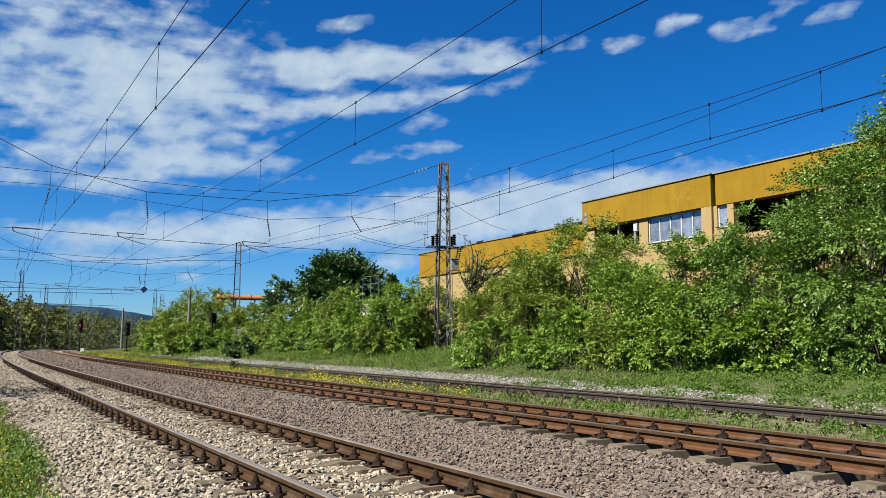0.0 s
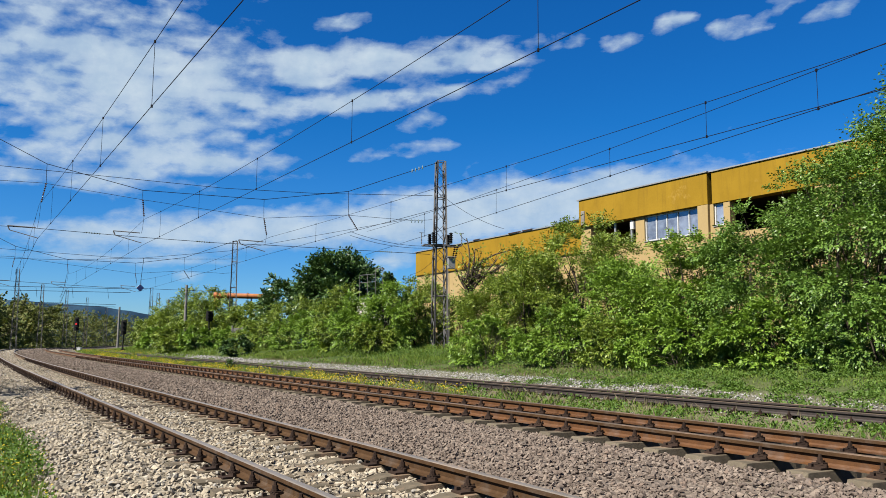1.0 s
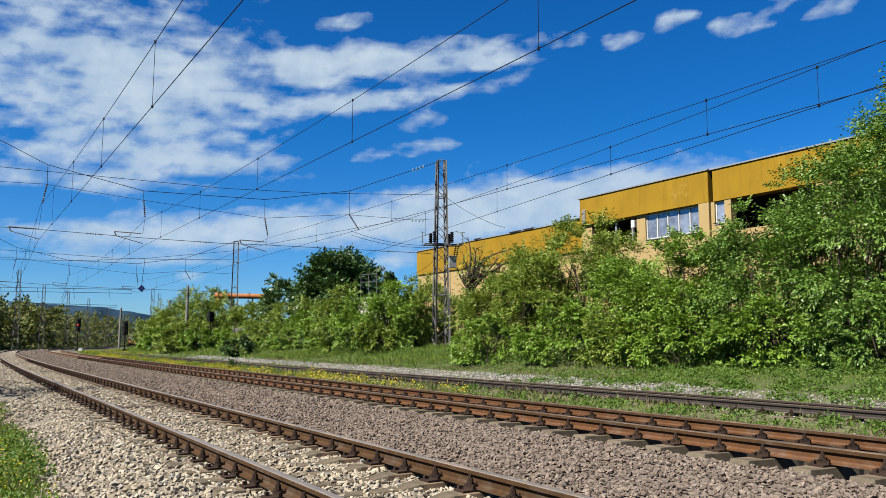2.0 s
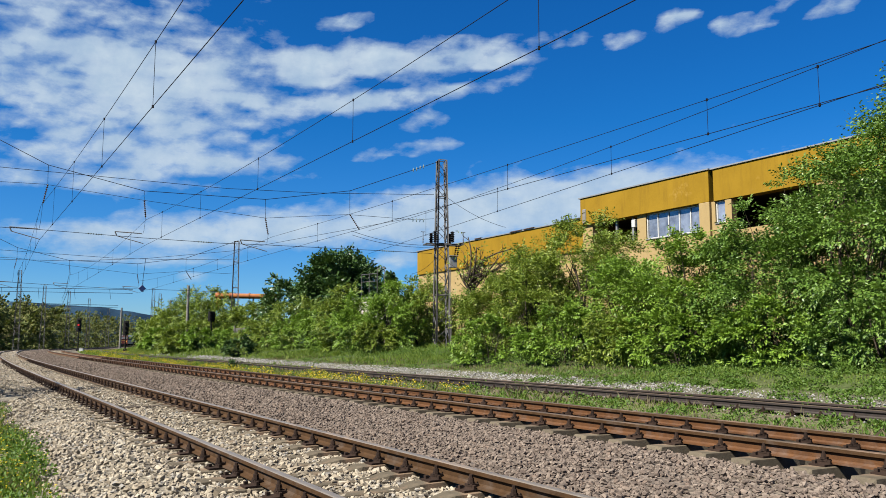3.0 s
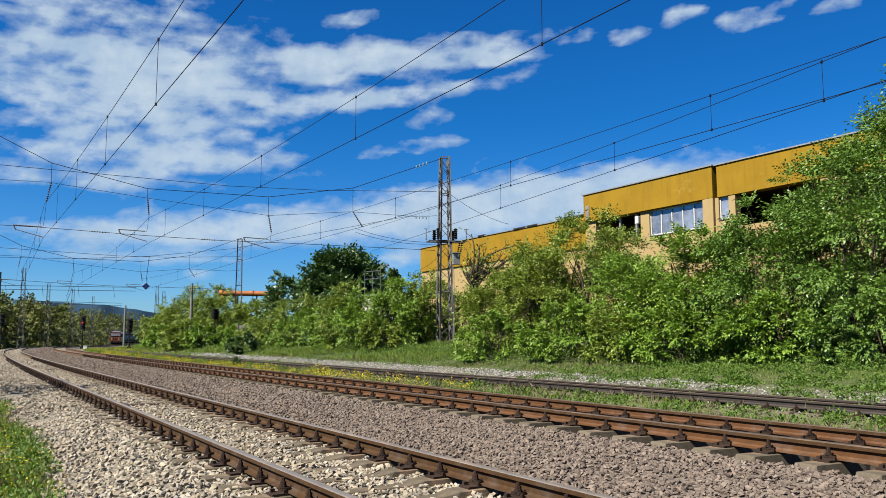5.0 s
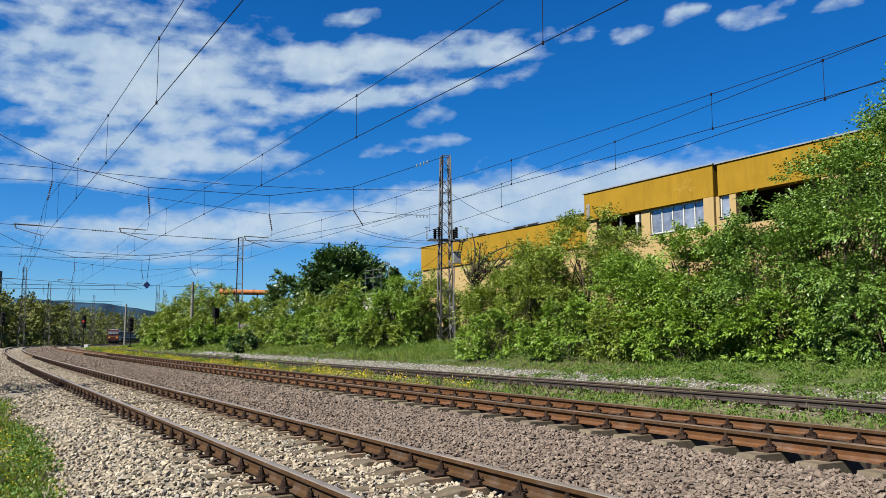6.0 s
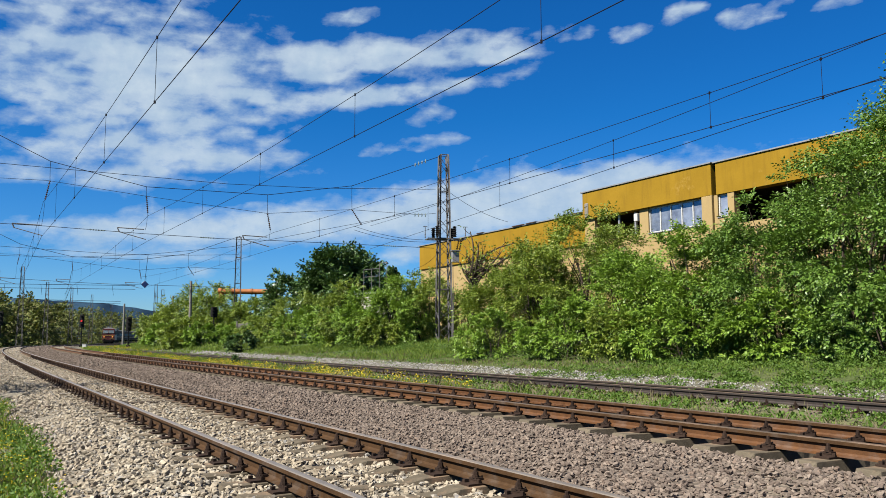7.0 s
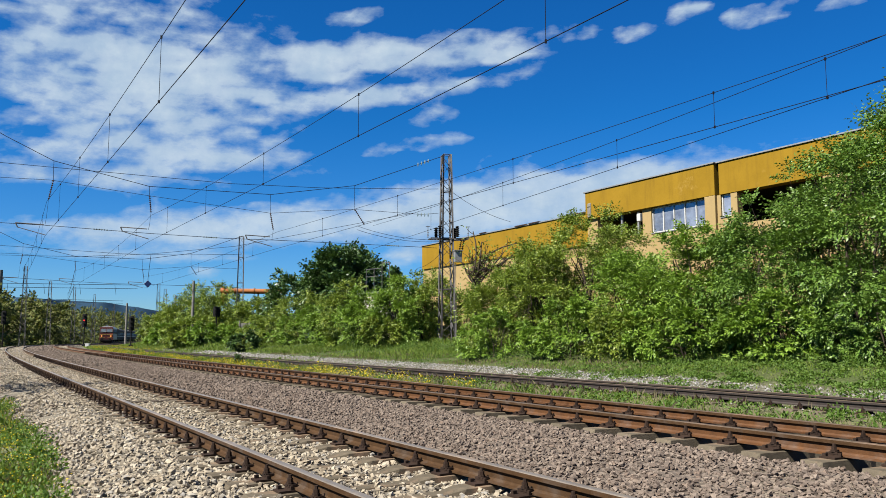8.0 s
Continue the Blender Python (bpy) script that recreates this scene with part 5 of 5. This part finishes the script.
def hull(bm, y0, y1, w, z0, z1, roof, slope=0.0):
    """A car body with tumblehome and an arched roof; its front may lean back."""
    sec = [(-w, z0), (-w, z1 * 0.62), (-w * 0.96, z1), (-w * 0.75, z1 + roof * 0.6), (-w * 0.35, z1 + roof * 0.95), (w * 0.35, z1 + roof * 0.95), (w * 0.75, z1 + roof * 0.6), (w * 0.96, z1), (w, z1 * 0.62), (w, z0)]
    a = [bm.verts.new((x, y0 + slope * max(0, (z - 1.9)) , z)) for x, z in sec]
    b = [bm.verts.new((x, y1, z)) for x, z in sec]
    k = len(sec)
    for i in range(k):
        bm.faces.new((a[i], a[(i + 1) % k], b[(i + 1) % k], b[i]))
    bm.faces.new(a[::-1])
    bm.faces.new(b)
    bmesh.ops.recalc_face_normals(bm, faces=bm.faces)


def bogie(vehicle, y):
    bm = bmesh.new()
    box(bm, (0, y, 0.62), (2.3, 3.4, 0.4), None, 0.05)
    bg = part("bogie", bm, mat_black, vehicle)
    for dy in (-1.25, 1.25):
        for sx in (-1, 1):
            bm = bmesh.new()
            rod(bm, (sx * 0.70, y + dy, 0.47), (sx * 0.83, y + dy, 0.47), 0.47, None, 16)
            part("wheel", bm, mat_steel, bg)


def locomotive():
    lo = tagged(new("locomotive"), "red electric locomotive with pale roof, yellow trim and lit lamps", "locomotive", "train")
    bm = bmesh.new()
    hull(bm, -7.8, 7.8, 1.5, 0.95, 2.45, 0.01, 0.0)
    part("body", bm, mat_red, lo)
    bm = bmesh.new()
    hull(bm, -7.78, 7.78, 1.49, 2.47, 3.6, 0.06, 0.22)
    part("upper_body", bm, mat_coach, lo)
    bm = bmesh.new()
    hull(bm, -7.55, 7.55, 1.44, 3.62, 3.66, 0.52, 0.1)
    part("roof", bm, mat_cab, lo, "pale grey arched roof")
    bm = bmesh.new()
    box(bm, (0, -7.6, 3.08), (2.85, 0.14, 1.05), Matrix.Rotation(radians(-2), 4, "X"), 0.03)
    part("cab_front", bm, mat_red, lo)
    for x in (-0.66, 0.66):
        bm = bmesh.new()
        box(bm, (x, -7.79, 3.1), (1.06, 0.06, 0.62), None, 0.05)
        part("windscreen", bm, mat_glass, lo, "windscreen pane that mirrors the sky")
        bm = bmesh.new()
        for dx, dz, w, h in ((0, 0.35, 1.2, 0.07), (0, -0.35, 1.2, 0.07), (0.57, 0, 0.07, 0.64), (-0.57, 0, 0.07, 0.64)):
            box(bm, (x + dx, -7.80, 3.1 + dz), (w, 0.08, h))
        part("windscreen_frame", bm, mat_cab, lo, "pale frame of a windscreen")
    for s in (-1, 1):
        bm = bmesh.new()
        box(bm, (1.505 * s, 0, 2.3), (0.03, 15.5, 0.1))
        part("stripe", bm, mat_yellow, lo, "yellow stripe along the body")
        # two slanting strokes on the nose
        bm = bmesh.new()
        box(bm, (0.72 * s, -7.83, 2.12), (1.35, 0.04, 0.1), Matrix.Translation((0, 0, 0)))
        box(bm, (0.85 * s, -7.83, 1.42), (1.1, 0.04, 0.08))
        part("nose_stripe", bm, mat_yellow, lo, "yellow trim across the nose")
    for x, z in ((-1.0, 1.78), (1.0, 1.78), (0, 4.28)):
        bm = bmesh.new()
        y = -7.82 if z < 3 else -7.1
        if z > 3:
            box(bm, (x, y + 0.25, z - 0.05), (0.55, 0.5, 0.42), None, 0.06)
            part("lamp_housing", bm, mat_black, lo)
            bm = bmesh.new()
        rod(bm, (x, y, z), (x, y - 0.1, z), 0.16, 0.13, 12)
        part("headlamp", bm, mat_lamp if z < 3 else mat_glass, lo, "lit round headlamp" if z < 3 else "unlit roof lamp")
    bm = bmesh.new()
    box(bm, (0, -7.9, 0.8), (2.7, 0.3, 0.45), None, 0.04)
    box(bm, (0, -7.7, 0.42), (2.4, 0.15, 0.35), None, 0.03)
    part("buffer_beam", bm, mat_black, lo)
    for x in (-0.88, 0.88):
        bm = bmesh.new()
        rod(bm, (x, -7.9, 1.0), (x, -8.4, 1.0), 0.12, 0.1, 10)
        rod(bm, (x, -8.4, 1.0), (x, -8.47, 1.0), 0.24, 0.22, 12)
        part("buffer", bm, mat_black, lo)
    for y in (-5.0, 5.0):
        bm = bmesh.new()
        d = 1 if y < 0 else -1
        for x in (-0.5, 0.5):
            rod(bm, (x, y, 4.05), (x * 0.8, y + 1.2 * d, 4.6 if y < 0 else 4.3), 0.035)
            rod(bm, (x * 0.8, y + 1.2 * d, 4.6 if y < 0 else 4.3), (x, y - 0.1 * d, 5.85 if y > 0 else 4.75), 0.03)
        box(bm, (0, y - 0.1 * d, 5.87 if y > 0 else 4.77), (1.7, 0.25, 0.05))
        part("pantograph", bm, mat_black, lo)
        bm = bmesh.new()
        box(bm, (0, y, 4.05), (1.4, 1.6, 0.2), None, 0.03)
        part("roof_gear", bm, mat_roof, lo)
        bogie(lo, y)
    for s in (-1, 1):
        for y in (-4.5, -2.2, 0, 2.2, 4.5):
            bm = bmesh.new()
            box(bm, (1.475 * s, y, 2.95), (0.05, 1.2, 0.5), None, 0.02)
            part("side_window", bm, mat_glass_dark, lo)
    return lo


def coach():
    co = tagged(new("passenger_coach"), "dark passenger coach with row of windows", "coach", "train")
    bm = bmesh.new()
    hull(bm, -12.0, 12.0, 1.45, 0.95, 3.5, 0.5)
    part("body", bm, mat_coach, co)
    bm = bmesh.new()
    hull(bm, -12.02, 12.02, 1.28, 3.6, 3.62, 0.46)
    part("roof", bm, mat_roof, co)
    for s in (-1, 1):
        bm = bmesh.new()
        box(bm, (1.455 * s, 0, 1.85), (0.02, 23.9, 0.16))
        part("stripe", bm, mat_cab, co, "pale stripe below the windows")
        for k in range(11):
            bm = bmesh.new()
            box(bm, (1.45 * s, -10.2 + 2.04 * k, 2.6), (0.04, 1.3, 0.85), None, 0.03)
            part("window", bm, mat_glass_dark, co)
    for y in (-8.6, 8.6):
        bogie(co, y)
    return co


first_coach = coach()
TRAIN = [(locomotive(), 8.0), (first_coach, 28.8)]
for i in range(3):
    TRAIN.append((copy_thing(first_coach, pose(0, 0, 0)), 28.8 + 24.7 * (i + 1)))


# ---- sky and distance ----
def clouds():
    """A thin layer of fair-weather cloud high over the line, on a far shell round the standpoint."""
    az = np.radians(np.linspace(-66, 66, 220))
    el = np.radians(np.linspace(1.5, 52, 115))
    A, E = np.meshgrid(az, el, indexing="ij")
    R = 3600.0
    v = np.stack([R * np.sin(A) * np.cos(E), R * np.cos(A) * np.cos(E), R * np.sin(E)], 2)
    # flat map of the sky: degrees to the side and up
    U, V = np.degrees(A), np.degrees(E)
    # banks: side, up, half-width, half-height, tilt, weight
    fleece = [(-21.5, 17.2, 9.5, 4.6, 4, 1.2), (-29, 21.5, 4, 3.2, -20, 0.75), (-20, 12.6, 8.5, 1.9, 3, 1.0), (-26.5, 10.7, 4.5, 0.9, 0, 1.0), (-42, 14, 12, 5, 4, 0.8)]
    streaks = [(-6.5, 19.7, 12.5, 1.25, 5, 1.2), (-6, 17.2, 9.5, 0.75, 8, 1.15), (4, 20.2, 4.5, 0.85, 6, 0.85), (-7.2, 22.6, 2.6, 0.6, 12, 0.6)]
    veil = [(-14, 7.8, 13, 1.2, 3, 1.25), (5, 9.7, 14.5, 1.75, 6, 1.5), (-22, 5.6, 9, 0.6, 0, 0.7), (-3.2, 6.0, 2.2, 1.0, 20, 0.9)]
    puffs = [(17.2, 22.0, 1.7, 0.9, 12, 0.74), (13.3, 21.2, 1.9, 0.75, 18, 0.6), (10, 21.0, 1.2, 0.5, 10, 0.5), (20.2, 21.4, 1.1, 0.5, 10, 0.55), (23.0, 21.6, 2.9, 0.75, 12, 0.6),
             (27.4, 21.4, 1.8, 0.7, 12, 0.62), (-1.4, 15.9, 2.1, 0.7, 8, 0.6), (-0.8, 14.2, 2.4, 0.7, 4, 0.62), (-5, 13.5, 2.0, 0.6, 12, 0.6), (-17.4, 4.5, 1.2, 0.4, 0, 0.75)]
    banks = fleece + streaks + veil + puffs
    pts = np.stack([(U.ravel() + 0.6 * V.ravel()) / 4.6, V.ravel() / 1.5, np.zeros(U.size)], 1)
    warp = np.array([noise.fractal(Vector(p), 1.0, 2.0, 4) for p in pts]).reshape(U.shape)
    warp2 = np.array([noise.fractal(Vector(p) * 2.6 + Vector((7, 3, 1)), 1.0, 2.0, 4) for p in pts]).reshape(U.shape)
    warp, warp2 = warp / (np.abs(warp).max() + 1e-6), warp2 / (np.abs(warp2).max() + 1e-6)
    dens = np.full(U.shape, -1.0)
    for cu, cv, hw, hh, tilt, wgt in banks:
        t = math.radians(tilt)
        du, dv = U - cu, V - cv
        a, b = (du * math.cos(t) + dv * math.sin(t)) / hw, (-du * math.sin(t) + dv * math.cos(t)) / hh
        dens = np.maximum(dens, wgt - (a * a + b * b) * 0.8)
    # the low veil is smooth, the high fleece broken
    calm = np.clip((V - 9.5 - 0.1 * U) / 2.5, 0, 1) * 0.65 + 0.35
    dens = 0.8 * dens + calm * (0.68 * warp + 0.62 * warp2) - 0.36
    # past the banks that stand before the walk, scattered cloud
    edge = np.clip((np.abs(U + 2) - 38) / 10, 0, 1) + np.clip((V - 27) / 5, 0, 1)
    dens = np.where(edge > 0, np.maximum(dens, 1.2 * warp + 0.5 * warp2 - 0.25), dens)
    ni, nj = U.shape
    i, j = np.meshgrid(np.arange(ni - 1), np.arange(nj - 1), indexing="ij")
    a = i * nj + j
    f = np.stack([a, a + nj, a + nj + 1, a + 1], 2).reshape(-1, 4)
    m = bpy.data.materials.new("cloud")
    m.use_nodes = True
    n, l = m.node_tree.nodes, m.node_tree.links
    n.remove(n["Principled BSDF"])
    at = n.new("ShaderNodeAttribute")
    at.attribute_name = "cloudiness"
    place_in_sky = n.new("ShaderNodeTexCoord")
    drawn_out = n.new("ShaderNodeMapping")
    drawn_out.inputs["Rotation"].default_value = (0, radians(7), 0)
    drawn_out.inputs["Scale"].default_value = (0.55, 0.55, 1.25)
    l.new(place_in_sky.outputs["Object"], drawn_out.inputs["Vector"])
    fine = noise_of(n, l, 0.013, 9, 0.68, drawn_out.outputs[0])
    add = n.new("ShaderNodeMath")
    add.operation = "MULTIPLY_ADD"
    l.new(fine, add.inputs[0])
    add.inputs[1].default_value = 1.5
    l.new(at.outputs["Fac"], add.inputs[2])
    thick = n.new("ShaderNodeMapRange")
    thick.inputs["From Min"].default_value, thick.inputs["From Max"].default_value = 0.30, 1.7
    l.new(add.outputs[0], thick.inputs["Value"])
    alpha = ramp(n, l, thick.outputs[0], [(0.0, (0, 0, 0)), (0.25, (0.28,) * 3), (0.6, (0.8,) * 3), (1.0, (0.95,) * 3)])
    em = n.new("ShaderNodeEmission")
    puff = noise_of(n, l, 0.006, 6, 0.6)
    l.new(mix(n, l, ramp(n, l, puff, [(0.35, (0, 0, 0)), (0.65, (1, 1, 1))]), (0.130, 0.172, 0.218), (0.178, 0.212, 0.241)), em.inputs["Color"])
    em.inputs["Strength"].default_value = 1.0
    tr = n.new("ShaderNodeBsdfTransparent")
    s = n.new("ShaderNodeMixShader")
    l.new(alpha, s.inputs[0])
    l.new(tr.outputs[0], s.inputs[1])
    l.new(em.outputs[0], s.inputs[2])
    l.new(s.outputs[0], n["Material Output"].inputs["Surface"])
    m.cycles.emission_sampling = "NONE"
    ob = mesh_np("cloud_layer", v.reshape(-1, 3), f, m, None, True)
    at2 = ob.data.attributes.new("cloudiness", "FLOAT", "POINT")
    at2.data.foreach_set("value", dens.ravel().astype(np.float32))
    ob.location = (0, 0, 1.1)
    return tagged(ob, "thin white fair-weather clouds drifting in a deep blue sky", "clouds", kind="structure")


def hills():
    # distance haze is painted in: the woods' base colour is pushed to blue
    m = grainy("hazed_wooded_hill", (0.024, 0.066, 0.125), (0.034, 0.085, 0.15), 0.02, 0.1, 1.0, 0, 0.0)
    a = np.radians(np.linspace(-60, 60, 240))
    h = np.interp(np.degrees(a), [-60, -27.4, -23.4, -20.4, -16, 60], [150, 133, 127, 104, 80, 45]) + 3 * np.sin(a * 23 + 0.5) + 1.5 * np.sin(a * 61) + np.random.default_rng(2).normal(0, 0.8, len(a))
    rows = []
    for t, r in ((0.0, 2900), (0.5, 2950), (1.0, 3000), (0.2, 3400)):
        rows.append(np.stack([r * np.sin(a), r * np.cos(a), h * t - 3], 1))
    v = np.concatenate(rows)
    k = len(a)
    f = np.concatenate([np.stack([np.arange(k - 1) + i * k, np.arange(1, k) + i * k, np.arange(1, k) + (i + 1) * k, np.arange(k - 1) + (i + 1) * k], 1) for i in range(3)])
    tagged(mesh_np("backdrop_hills", v, f, m, None, True), "low wooded hills on the horizon, blue haze painted into their colour", "hills", kind="structure")


cloud_layer = clouds()
hills()


def motions():
    walk(cloud_layer, [(0.0, pose(0, 0, 1.1, 0, 0, 0.36)), (8.0, pose(0, 0, 1.1, 0, 0, -0.36))])
    # the train comes round the bend towards the walk slowing from 32 to 16 m/s
    for vehicle, back in TRAIN:
        rows = []
        for i in range(17):
            t = i * 0.5
            s = 198.0 + 16.0 * (8.0 - t) + 1.0 * (8.0 - t) ** 2 + back
            a, b = spot(s - 6.0, 4.626), spot(s + 6.0, 4.626)
            p = (a + b) / 2
            rows.append((t, Matrix.Translation((p.x, p.y, 0.115 + float(dip(s)))) @ Matrix.Rotation(math.atan2(-(b.x - a.x), b.y - a.y), 4, "Z")))
        walk(vehicle, rows)


motions()
